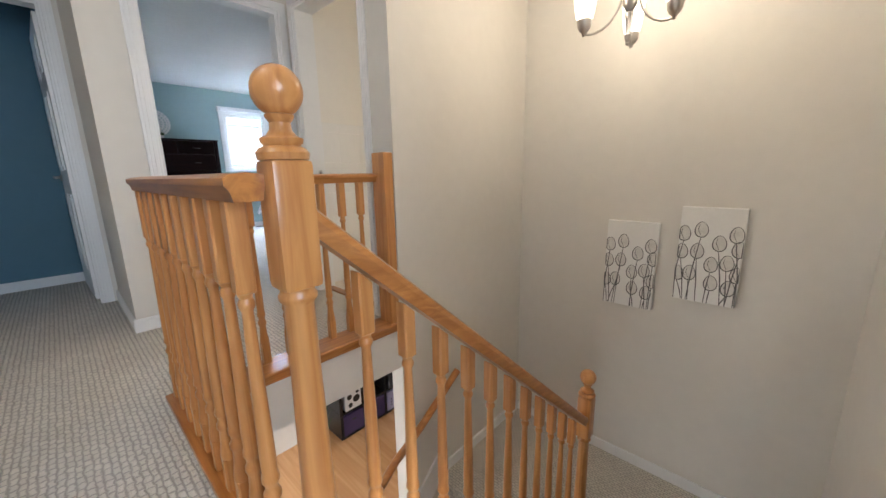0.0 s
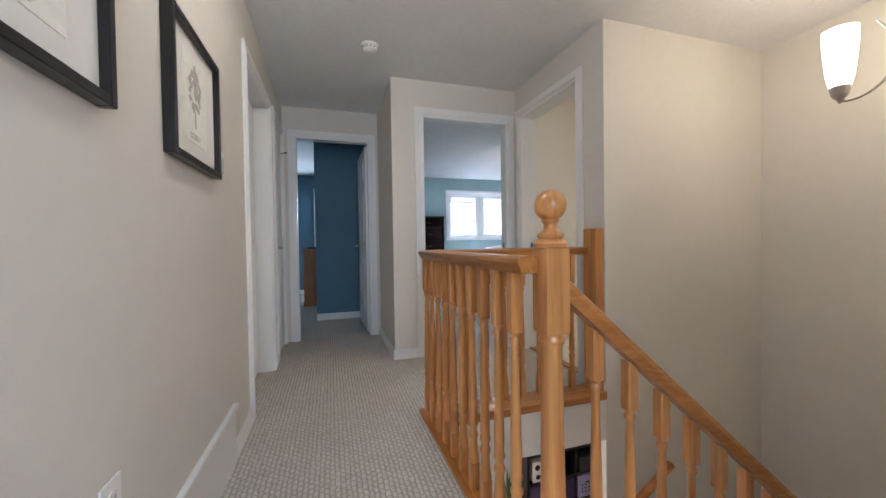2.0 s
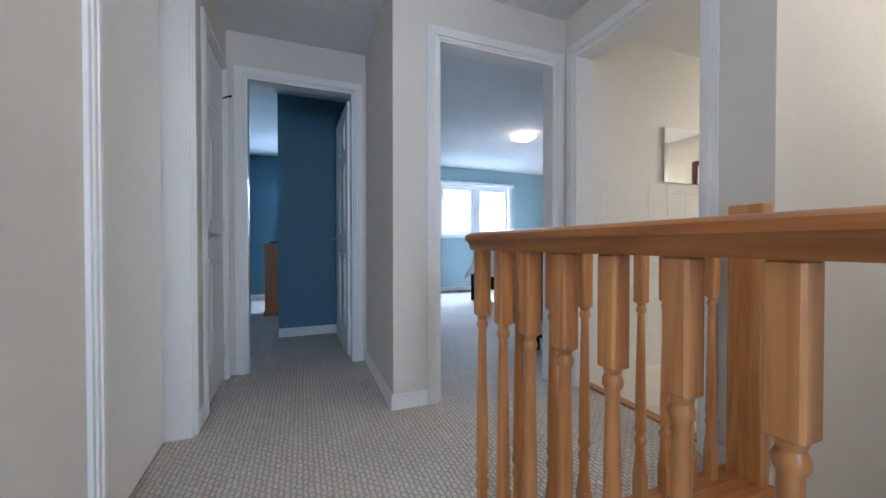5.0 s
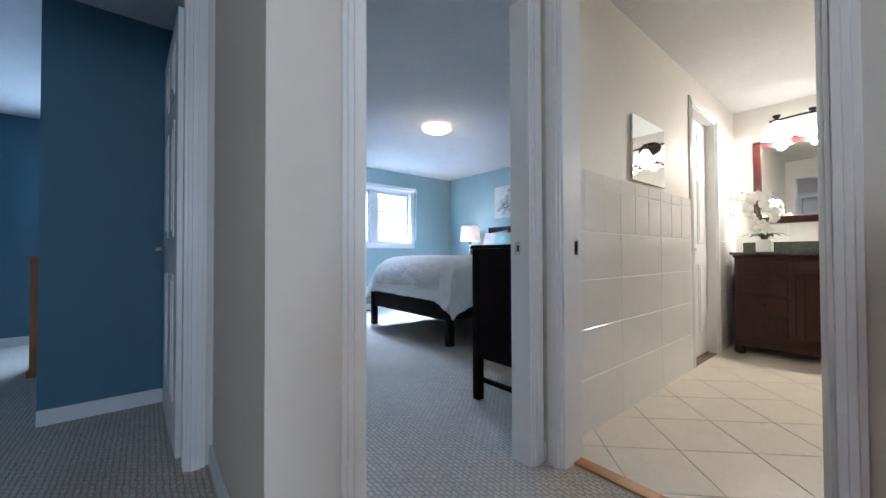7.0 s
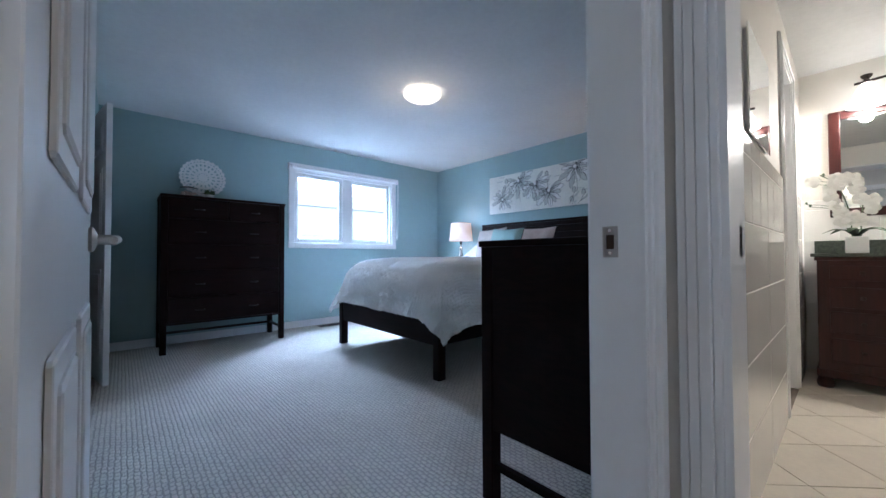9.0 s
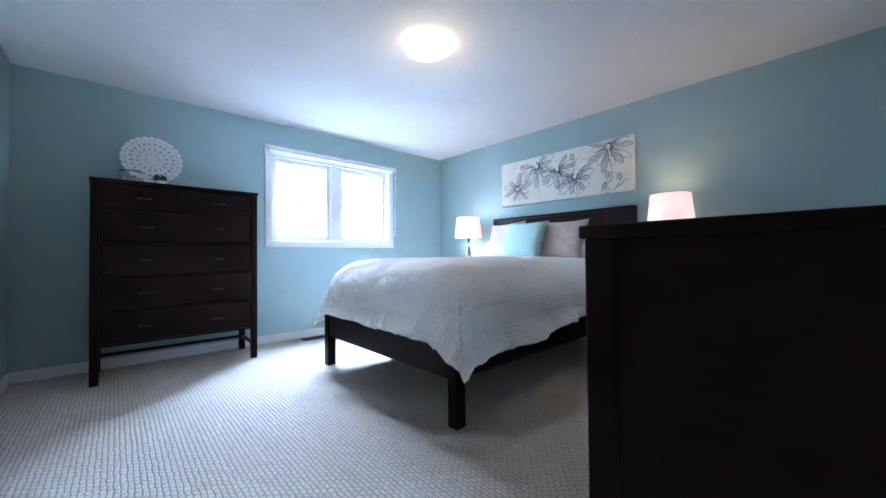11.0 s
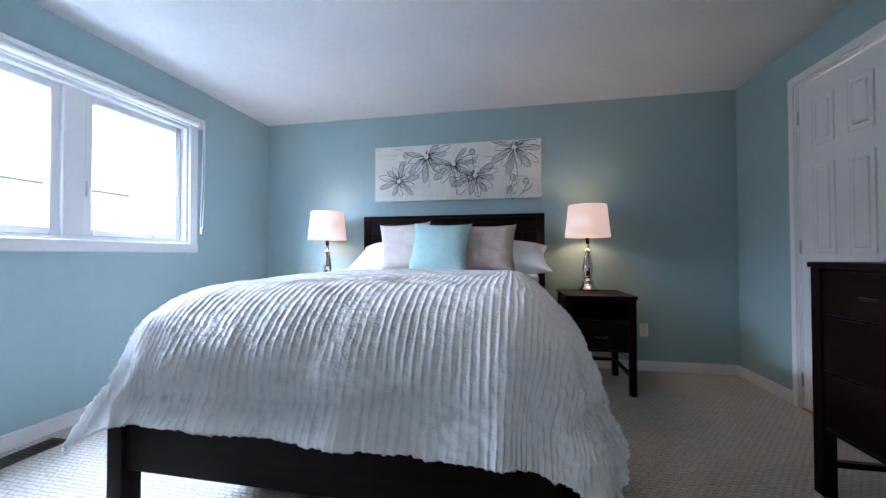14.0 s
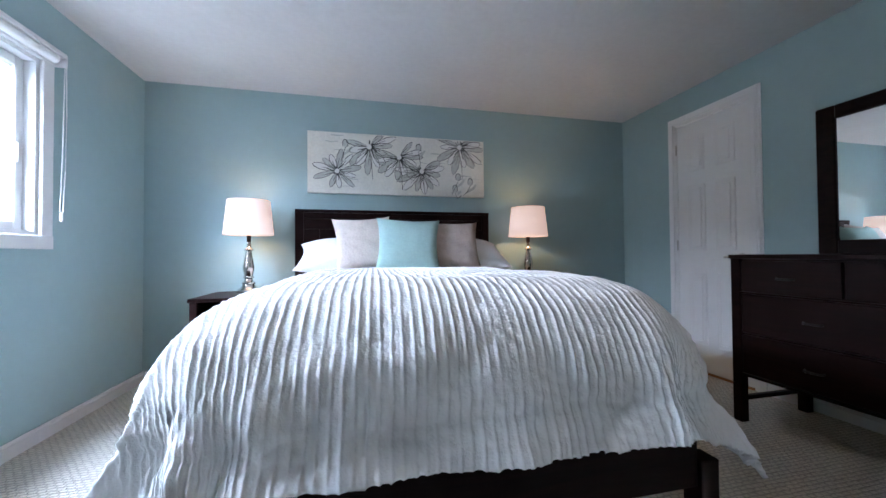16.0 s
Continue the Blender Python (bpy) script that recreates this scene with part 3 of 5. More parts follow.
part("chain", tube([(0.02, 0.85, 0.0), (0.02, 0.856, -0.3), (0.02, 0.85, -0.62), (0.02, 0.835, -0.86), (0.02, 0.825, -0.88), (0.02, 0.815, -0.85), (0.02, 0.83, -0.5), (0.02, 0.84, 0.0)], 0.0028, 6), M["white"], bl, "", True)
part("chain_weight", lathe([(0.0, -0.03), (0.008, -0.025), (0.008, 0.02), (0.0, 0.03)], 10, pose(0.02, 0.825, -0.88)), M["ceramic"], bl, "", True)
w2 = thing("window_2", (-7.84, -0.05, 1.475), "white framed window of the dark blue room", "window", kind="structure")
bm = bmesh.new()
for a in ((-0.42, -0.35, -0.64, 0.64), (0.35, 0.39, -0.64, 0.64), (-0.42, 0.39, 0.575, 0.645), (-0.42, 0.39, -0.645, -0.575)):
    add_box(bm, 0, 0.02, *a, bevel=0.003, seg=1)
part("casing", bm, M["white"], w2)
p = part("pane", box(-0.08, -0.076, -0.35, 0.35, -0.575, 0.575), M["glass"], w2)
p.visible_shadow = False
# unseen window, assumed from the bluish light in the hall
w4 = thing("unseen_window_4", (1.30, -0.10, 1.45), "unseen white framed window assumed at the end of the hall", "window", kind="structure")
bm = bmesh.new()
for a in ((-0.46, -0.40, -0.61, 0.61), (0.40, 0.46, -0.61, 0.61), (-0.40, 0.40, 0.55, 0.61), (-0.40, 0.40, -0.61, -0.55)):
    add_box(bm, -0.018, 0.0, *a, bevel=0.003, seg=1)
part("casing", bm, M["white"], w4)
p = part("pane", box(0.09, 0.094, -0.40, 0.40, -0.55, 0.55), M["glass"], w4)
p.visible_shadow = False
# unseen opening, added only to let light into the lower storey
w3 = thing("added_window_3", (-3.8, -0.82, -1.35), "pane of an added, unseen window lighting the lower storey", "window", kind="structure")
p = part("pane", box(-0.8, 0.8, -0.003, 0.003, -0.6, 0.6), M["glass"], w3)
p.visible_shadow = False

backdrop = bpy.data.materials.new("bright_overcast_sky")
backdrop.use_nodes = True
bb = backdrop.node_tree.nodes["Principled BSDF"]
bb.inputs["Emission Color"].default_value, bb.inputs["Emission Strength"].default_value = (0.93, 0.97, 1.0, 1), 2.2
solo("backdrop", box(-90.2, -90, -200, 200, -3, 140), backdrop, "bright white overcast sky beyond the houses", "sky", kind="structure")

# neighbouring house seen through the window
nb = thing("neighbour_house", (-24, 4, -3.2), "pale sided neighbouring house with a grey shingled roof", "house")
part("wall", box(-4, 4, -9, 9, 0, 6.6), M["siding"], nb)
bm = bmesh.new()
vs = [bm.verts.new(v) for v in ((4.06, -9.1, 6.58), (4.06, 9.1, 6.58), (0, 9.1, 8.0), (0, -9.1, 8.0), (-4.06, -9.1, 6.58), (-4.06, 9.1, 6.58))]
for f in ((0, 1, 2, 3), (3, 2, 5, 4), (0, 3, 4), (1, 5, 2), (0, 4, 5, 1)):
    bm.faces.new([vs[i] for i in f])
part("roof", bm, M["shingle"], nb)
for y in (-5, -1.4, 3.5):
    wi = part("window", box(4.0, 4.06, y - 0.6, y + 0.6, 4.0, 5.3), M["white"], nb)
    part("pane", box(4.06, 4.07, y - 0.5, y + 0.5, 4.1, 5.2), M["shingle"], wi)

# ---- stairs ----
RIS, TRD, Y0 = 1.37 / 7, 0.238, 0.40
bm = bmesh.new()
for i in range(1, 7):
    add_box(bm, -0.95, 0.09, Y0 + (i - 1) * TRD - 0.02, Y0 + i * TRD, -i * RIS - 0.22, -i * RIS, bevel=0.012)
solo("stair_upper", bm, M["carpet"], "carpeted upper flight of stairs", "stairs", kind="structure")
YL = Y0 + 6 * TRD
solo("landing", box(-1.985, 0.09, YL - 0.02, 2.94, -1.57, -1.37, bevel=0.01), M["carpet"], "carpeted stair landing", "landing", kind="structure")
bm = bmesh.new()
for i in range(1, 7):
    add_box(bm, -1.97, -1.0, YL - i * TRD, YL - (i - 1) * TRD + 0.02, -1.37 - i * RIS - 0.2, -1.37 - i * RIS, bevel=0.012)
solo("stair_lower", bm, M["carpet"], "carpeted lower flight of stairs", "stairs", kind="structure")
bm = bmesh.new()
add_box(bm, -1.985, -1.97, YL + 0.0, 2.94, -1.37, -1.285)
add_box(bm, -1.97, 0.09, 2.925, 2.94, -1.37, -1.285)
add_box(bm, 0.075, 0.09, YL, 2.925, -1.37, -1.285)
solo("baseboard", bm, M["white"], "white moulded baseboard round the landing", "baseboard", kind="structure")
bm = bmesh.new()
add_sweep(bm, [(-0.02, -0.28), (-0.02, 0.03), (0.02, 0.03), (0.02, -0.28)], (-0.98, Y0, -0.06), (-0.98, YL + 0.1, -1.36))
solo("stringer", bm, M["oak_y"], "honey oak stair stringer", "stringer", kind="structure")
bm = bmesh.new()
add_sweep(bm, [(-0.008, -0.1), (-0.008, 0.16), (0.008, 0.16), (0.008, -0.1)], (-1.977, YL, -1.30), (-1.977, YL - 6.4 * TRD, -2.66))
solo("skirt_board", bm, M["white"], "white skirting board beside the lower stairs", "skirting", kind="structure")

RAIL = [(-0.024, -0.048), (-0.028, -0.03), (-0.036, -0.02), (-0.036, -0.007), (-0.026, -0.001), (0, 0.002), (0.026, -0.001), (0.036, -0.007), (0.036, -0.02), (0.028, -0.03), (0.024, -0.048)]
NOSE = [(-0.055, -0.035), (-0.055, 0.0), (0.055, 0.0), (0.063, -0.008), (0.063, -0.026), (0.055, -0.035)]
BAL = [(0.016, 0.0), (0.0125, 0.008), (0.0165, 0.016), (0.0165, 0.022), (0.0115, 0.03), (0.0125, 0.08), (0.0155, 0.2), (0.0175, 0.3), (0.0165, 0.335), (0.0195, 0.345), (0.0195, 0.352), (0.0145, 0.36), (0.0145, 0.37), (0.0195, 0.378), (0.0195, 0.386), (0.015, 0.395), (0.0165, 0.425), (0.0215, 0.455), (0.0215, 0.465), (0.017, 0.475)]


def baluster(parent, at, length, slope=0.0, top_block=0.17):
    """Turned baluster hanging down from its top at local z = 0: square top block, turned shaft, square foot."""
    bm = bmesh.new()
    w = 0.0185
    add_box(bm, -w, w, -w, w, -top_block, 0.015 if not slope else -0.01, bevel=0.004, seg=1)
    if slope:
        top = [v for v in bm.verts if v.co.z > -0.05]
        for v in top:
            v.co.z -= v.co.y * slope
    k = (length - top_block - 0.10) / 0.475
    add_lathe(bm, [(r, -top_block - z * k) for r, z in BAL], 12)
    add_box(bm, -w, w, -w, w, -length, -length + 0.11, bevel=0.004, seg=1)
    return part("baluster", bm, M["oak"], parent, "", 35, pose(*at))


def newel(parent, at, block, foot, label=""):
    """Newel post with its block between local z block and 0, ball cap above and a turned shaft below."""
    n = new("newel_post")
    n.parent = parent
    n.matrix_basis = pose(*at)
    tagged(n, label)
    w = 0.0385
    bm = bmesh.new()
    add_box(bm, -w, w, -w, w, block, 0, bevel=0.011, seg=2)
    part("post_block", bm, M["oak"], n, "", 30)
    part("ball_cap", lathe([(0.03, -0.004), (0.044, 0.0), (0.046, 0.012), (0.04, 0.02), (0.03, 0.024), (0.036, 0.03), (0.037, 0.037), (0.026, 0.042), (0.019, 0.052), (0.018, 0.064), (0.024, 0.072), (0.025, 0.077)]
                           + [(0.044 * math.sin(a), 0.117 - 0.044 * math.cos(a)) for a in [0.5 + i * (math.pi - 0.51) / 14 for i in range(15)]], 28), M["oak"], n, "", True)
    L = foot - block
    part("shaft", lathe([(r * 0.9, z) for r, z in [(0.036, block - 0.0), (0.036, block - 0.008), (0.041, block - 0.014), (0.041, block - 0.022), (0.032, block - 0.032), (0.0335, block + L * 0.25), (0.038, block + L * 0.6), (0.0405, block + L * 0.72), (0.036, block + L * 0.745), (0.042, block + L * 0.755), (0.042, block + L * 0.775), (0.034, block + L * 0.79), (0.038, block + L * 0.82)]], 24), M["oak"], n, "", True)
    part("post_foot", box(-w, w, -w, w, foot, block + L * 0.82, bevel=0.008), M["oak"], n)
    return n


RY, RX, RZ = 0.350, -2.092, 0.942
guard = thing("landing_balustrade", (0, 0, 0), "honey oak balustrade with turned balusters round the stairwell", "balustrade")
bm = bmesh.new()
add_sweep(bm, RAIL, (RX, RY, RZ), (-1.02, RY, RZ), ma=-1.0)
part("handrail", bm, M["oak_x"], guard, "", 30)
bm = bmesh.new()
add_sweep(bm, RAIL, (RX, 1.45, RZ), (RX, RY, RZ), mb=1.0)
part("handrail", bm, M["oak_y"], guard, "", 30)
bm = bmesh.new()
add_box(bm, RX - 0.045, -0.94, RY - 0.045, RY + 0.03, -0.03, 0.022, bevel=0.006)
part("shoe_rail", bm, M["oak_x"], guard)
bm = bmesh.new()
add_box(bm, RX - 0.045, RX + 0.125, RY + 0.03, 1.50, -0.035, 0.02, bevel=0.012, seg=3)
part("shoe_rail", bm, M["oak_y"], guard)
bm = bmesh.new()
add_box(bm, RX - 0.01, RX + 0.105, 1.43, 1.495, 0.0, 1.06, bevel=0.006)
part("half_newel", bm, M["oak"], guard)
for i in range(10):
    baluster(guard, (RX + 0.002 + i * 0.1145, RY, RZ - 0.062), RZ - 0.082)
for i in range(1, 9):
    baluster(guard, (RX, RY + i * 0.122, RZ - 0.062), RZ - 0.082)
NX, NY = -0.973, 0.418
newel(guard, (NX, NY, 0.965), -0.24, -0.965)
bm = bmesh.new()
add_sweep(bm, RAIL, (-1.02, RY, RZ), (NX, RY, RZ))
part("handrail", bm, M["oak_x"], guard, "", 30)

flight = thing("stair_balustrade", (0, 0, 0), "honey oak stair railing with turned balusters and ball-topped newel", "balustrade")
ya, za, yb, zb = 0.44, 0.893, 1.96, -0.42
sl = (za - zb) / (yb - ya)
bm = bmesh.new()
add_sweep(bm, [(s * 0.9, h * 1.25) for s, h in RAIL], (NX, ya, za), (NX, yb, zb))
part("handrail", bm, M["oak_y"], flight, "", 30)
newel(flight, (NX, 2.0, -0.315), -0.255, -1.055)
for i in range(11):
    y = ya + 0.125 + i * 0.125
    zt = za - (y - ya) * sl - 0.06
    baluster(flight, (NX, y, zt), 0.80, slope=sl, top_block=0.15)
hr = thing("wall_handrail", (0, 0, 0), "honey oak handrail on the stairwell wall", "handrail")
part("rail", tube([(-1.93, 1.98, -0.52), (-1.93, 1.62, -0.76), (-1.93, 1.50, -0.83), (-1.93, 1.36, -0.90), (-1.93, 1.20, -1.03), (-1.93, 0.55, -1.60)], 0.026, 12), M["oak_y"], hr, "", True)
for y, z in ((1.8, -0.66), (1.0, -1.22)):
    part("bracket", tube([(-1.985, y, z - 0.06), (-1.95, y, z - 0.06), (-1.93, y, z)], 0.008), M["steel"], hr, "", True)

# ---- bedroom ----
W = M["espresso"]


def bed():
    b = thing("bed", (-5.71, 2.47, 0), "dark espresso wooden queen bed with panelled headboard", "bed")
    hw, hx, hy = 0.815, 0.03, -0.09
    for x in (-hw, hw - 0.07):
        part("leg", box(x, x + 0.07, -0.035, 0.035, 0, 0.43 if x < 0 else 0.335, bevel=0.006), W, b)
        part("headboard_post", box(x + hx + (-0.05 if x < 0 else 0.05), x + hx + (0.02 if x < 0 else 0.12), 2.36 + hy, 2.43 + hy, 0, 1.385, bevel=0.006), W, b)
    part("foot_rail", box(-hw + 0.07, hw - 0.07, -0.022, 0.022, 0.25, 0.44, bevel=0.005), W, b)
    for x in (-hw + 0.025, hw - 0.075):
        part("side_rail", box(x, x + 0.04, 0.035, 2.36 + hy, 0.25, 0.42, bevel=0.005), W, b)
    # headboard: flat panel between posts, framed field, top cap and a fine groove under it
    bm = bmesh.new()
    h0, h1 = -hw + hx + 0.02, hw + hx - 0.02
    add_box(bm, h0, h1, 2.38 + hy, 2.42 + hy, 0.40, 1.385, bevel=0.004)
    add_box(bm, h0 - 0.07, h1 + 0.07, 2.355 + hy, 2.435 + hy, 1.365, 1.392, bevel=0.006)
    add_box(bm, h0, h1, 2.365 + hy, 2.38 + hy, 1.315, 1.365, bevel=0.003)
    add_box(bm, h0, h1, 2.368 + hy, 2.38 + hy, 1.225, 1.307, bevel=0.003)
    add_box(bm, h0, h0 + 0.13, 2.365 + hy, 2.38 + hy, 0.5, 1.22, bevel=0.003)
    add_box(bm, h1 - 0.13, h1, 2.365 + hy, 2.38 + hy, 0.5, 1.22, bevel=0.003)
    part("headboard", bm, W, b)
    part("slat_base", box(-hw + 0.07, hw - 0.08, 0.05, 2.36 + hy, 0.33, 0.36), W, b)
    solo("mattress", box(-0.74, 0.74, 0.10, 2.26, 0.36, 0.76, bevel=0.13, seg=5), M["linen"], "white sheeted mattress on the bed frame", "mattress", smooth=True, m=pose(-5.70, 2.47, 0))
    return b


bed()


def duvet():
    """A pleated duvet: a sheet laid over the mattress that rounds over its edges and hangs at the sides and foot."""
    nu, nv = 780, 260
    half, foot, head = 0.52, 0.28, 1.95
    side, drop, R = 0.69, 0.65, 0.34
    quarter = R * math.pi / 2
    me_v, me_f = [], []
    for j in range(nv + 1):
        v = foot - drop + (head - foot + drop) * j / nv
        for i in range(nu + 1):
            u = -half - side + 2 * (half + side) * i / nu
            du, dv = max(0.0, abs(u) - half) * (1 - (0.1 if u < 0 else 0.2) * max(0.0, min(1.0, (v - 0.5) / 1.2))), max(0.0, foot - v)
            d = math.hypot(du, dv)
            cx, cy = max(-half, min(half, u)), max(foot, v)
            top = 0.893 + 0.018 * (1 - min(1, abs(u) / 0.8) ** 2) - 0.04 * max(0.0, v - 1.4)
            ex = ey = nz = 0.0
            x, y, z, q = u - (0.025 - 0.04 * max(-0.5, min(0.5, u))) * max(0.0, 1.2 - v), v, top, 0.0
            nz = 1.0
            if d > 0:
                ex, ey = (du / d if u > 0 else -du / d), -dv / d
                mix = min(du, dv) / max(du, dv)
                q = d * (1 - (0.19 if u < 0 else 0.13) * mix)
                if q < quarter:
                    a = q / R
                    out, down, nz = R * math.sin(a), R * (1 - math.cos(a)), math.cos(a)
                else:
                    flare = 0.42 if u < 0 else 0.47
                    out, down, nz = R + flare * (q - quarter), R + (q - quarter) * math.sqrt(1 - flare * flare), 0.0
                out *= 1 + (0.17 if u < 0 else 0.06) * mix * mix
                x, y, z = cx + ex * out - (0.025 - 0.04 * max(-0.5, min(0.5, u))) * max(0.0, 1.2 - v), cy + ey * out, top - down
            hang = max(0.0, min(1.0, (q - 0.25) / 0.3))
            # pleats run from head to foot, gathered and crinkled
            ph = u / 0.027 + 0.16 * noise.noise((u * 9, v * 2.5, 4.0)) + 0.12 * noise.noise((u * 30, v * 12, 4.0))
            ridge = abs(math.cos(ph * math.pi)) ** 6
            gate = 0.75 + 0.75 * noise.noise((u * 6, v * 9, 9.0))
            rel = 0.0043 * ridge * max(0.25, gate)
            rel *= 1 + 0.5 * hang
            rel += 0.005 * noise.noise((u * 14, v * 14, 2.0)) + 0.0045 * noise.noise((u * 32, v * 40, 6.0)) * (0.4 + hang) + hang * 0.012 * noise.noise((u * 11, v * 6, 21.0)) + 0.0018 * noise.noise((u * 62, v * 60, 6.0)) * (0.6 + hang)
            along = u if dv > du else v
            fold = hang * (0.035 * noise.noise((along * 5.5, q * 1.2, 5.0)) + 0.014 * math.sin(along * 15 + 2 * noise.noise((u * 3, v * 3, 0))) + 0.016 * noise.noise((u * 9, v * 9, 15.0)))
            fold += 0.012 * noise.noise((u * 2.4, v * 2.4, 1.0))
            k = math.sqrt(max(0.0, 1 - nz * nz))
            x += ex * k * (rel + fold)
            y += ey * k * (rel + fold)
            z += nz * (rel + fold)
            if q > 0.5:
                z += 0.02 * noise.noise((u * 4, v * 4, 11.0)) + 0.004 * noise.noise((u * 24, v * 24, 11.0))
            me_v.append((x, y, max(z, 0.03)))
    for j in range(nv):
        for i in range(nu):
            a = j * (nu + 1) + i
            me_f.append((a, a + 1, a + nu + 2, a + nu + 1))
    me = bpy.data.meshes.new("duvet")
    me.from_pydata(me_v, [], me_f)
    me.materials.append(M["linen"])
    for p in me.polygons:
        p.use_smooth = True
    ob = new("duvet", me)
    ob.matrix_basis = pose(-5.67, 2.45, 0)
    so = ob.modifiers.new("thick", "SOLIDIFY")
    so.thickness, so.offset = 0.014, -1
    return tagged(ob, "white pleated duvet draped over the bed, corners hanging", "duvet")


duvet()


def pillow(name, w, h, d, m, material, label, square=2.6, seed=0):
    bm = bmesh.new()
    n = 30
    for s in (1, -1):
        g = [[None] * (n + 1) for _ in range(n + 1)]
        for i in range(n + 1):
            for j in range(n + 1):
                a, b = -1 + 2 * i / n, -1 + 2 * j / n
                th = (max(0, (1 - abs(a) ** square)) * max(0, (1 - abs(b) ** square))) ** 0.5
                x = a * w / 2 * (1 - 0.12 * (1 - b * b) * abs(a) ** 3)
                z = b * h / 2 * (1 - 0.15 * (1 - a * a) * abs(b) ** 3)
                wr = 0.007 * noise.noise((a * 3 + seed, b * 3, s * 2.0)) + 0.003 * noise.noise((a * 9 + seed, b * 9, s))
                g[i][j] = bm.verts.new((x, s * (d / 2 * th + wr * min(1, th * 2)), z))
        for i in range(n):
            for j in range(n):
                bm.faces.new((g[i][j], g[i + 1][j], g[i + 1][j + 1], g[i][j + 1]))
    bmesh.ops.remove_doubles(bm, verts=bm.verts, dist=0.0008)
    return solo(name, bm, material, label, "pillow", smooth=60, m=m)


# sleeping pillows lean on the headboard, throw pillows stand before them
for k, x in enumerate((-6.10, -5.18)):
    pillow("sleeping_pillow", 0.76, 0.46, 0.25, pose(x, 4.43, 0.99, -64), M["pillow_white"], "white sleeping pillow leaning against the headboard", 2.0, k)
pillow("throw_pillow", 0.44, 0.43, 0.17, pose(-5.98, 4.28, 1.085, -20, -4, 6), M["beige_light"], "pale beige textured throw pillow on the bed", 3, 5)
pillow("throw_pillow", 0.46, 0.43, 0.17, pose(-5.30, 4.28, 1.065, -24, 0, -4), M["beige_fabric"], "taupe textured throw pillow on the bed", 3, 8)
pillow("throw_pillow", 0.48, 0.44, 0.17, pose(-5.66, 4.15, 1.065, -22, 2, -3), M["aqua_fabric"], "pale aqua square throw pillow in front", 3, 2)
bm = box(-0.76, 0.76, 1.86, 2.30, 0.78, 0.865, bevel=0.04, seg=4)
solo("bed_sheet", bm, M["pillow_white"], "white folded sheet at the head of the bed", "sheet", smooth=True, m=pose(-5.66, 2.38, 0))


def pull(parent, m):
    part("handle", tube([(-0.04, 0, 0), (-0.034, 0.02, -0.003), (0.034, 0.02, -0.003), (0.04, 0, 0)], 0.0055), M["black"], parent, "dark metal bar pull", True, m)


def case_furniture(name, at, rz, w, d, h, leg, rows, label, category, stretcher=True):
    """A chest on legs: front faces local -y. rows: from the top (height, number of drawers)."""
    c = thing(name, at, label, category, rz=rz)
    p = 0.052
    for x in (-w / 2, w / 2 - p):
        for y in (-d / 2, d / 2 - p):
            part("leg", box(x, x + p, y, y + p, 0, h - 0.024, bevel=0.003, seg=1), W, c)
    part("top", box(-w / 2 - 0.006, w / 2 + 0.006, -d / 2 - 0.008, d / 2, h - 0.024, h, bevel=0.004), W, c)
    for x0, x1 in ((-w / 2 + 0.008, -w / 2 + 0.026), (w / 2 - 0.026, w / 2 - 0.008)):
        part("side_panel", box(x0, x1, -d / 2 + p, d / 2 - p, leg, h - 0.024), W, c)
    part("back_panel", box(-w / 2 + p, w / 2 - p, d / 2 - 0.025, d / 2 - 0.015, leg, h - 0.024), W, c)
    body = bmesh.new()
    add_box(body, -w / 2 + 0.03, w / 2 - 0.03, -d / 2 + 0.02, d / 2 - 0.03, leg, h - 0.026)
    part("carcass", body, W, c)
    z = h - 0.034
    total = sum(r for r, _ in rows)
    avail = z - leg - 0.012
    for r, n in rows:
        hh = avail * r / total
        ww = (w - 2 * p) / n
        for k in range(n):
            x0 = -w / 2 + p + k * ww
            dr = part("drawer", box(x0 + 0.006, x0 + ww - 0.006, -d / 2 + 0.003, -d / 2 + 0.025, z - hh + 0.012, z - 0.004, bevel=0.003, seg=1), W, c)
            for px in ((0.5,) if n > 1 else (0.26, 0.74)):
                pull(dr, pose(x0 + ww * px, -d / 2 + 0.003, z - hh * 0.5, 0, 0, 180))
        part("divider", box(-w / 2 + p, w / 2 - p, -d / 2 + 0.001, -d / 2 + 0.02, z - hh, z - hh + 0.008), W, c)
        z -= hh
    if stretcher:
        for y in (-d / 2 + 0.015, d / 2 - 0.037):
            if y > 0 or not stretcher == "back":
                part("stretcher", box(-w / 2 + p, w / 2 - p, d / 2 - 0.037, d / 2 - 0.015, 0.12, 0.145), W, c)
                break
        for x in (-w / 2 + 0.015, w / 2 - 0.037):
            part("stretcher", box(x, x + 0.022, -d / 2 + p, d / 2 - p, 0.12, 0.145), W, c)
    return c


case_furniture("tall_chest", (-7.41, 1.515, 0), 90, 1.12, 0.48, 1.53, 0.27, ((0.19, 2), (0.24, 1), (0.25, 1), (0.25, 1), (0.24, 1)), "tall espresso wooden chest of drawers on legs", "chest of drawers")
dr = case_furniture("dresser", (-3.55, 2.482, 0), -90, 1.505, 0.56, 0.982, 0.27, ((0.2, 3), (0.25, 2), (0.25, 2)), "low wide espresso wooden dresser with drawers", "dresser")
mi = thing("dresser_mirror", (-3.29, 2.475, 0.982), "large dark-framed mirror standing on the dresser", "mirror")
bm = bmesh.new()
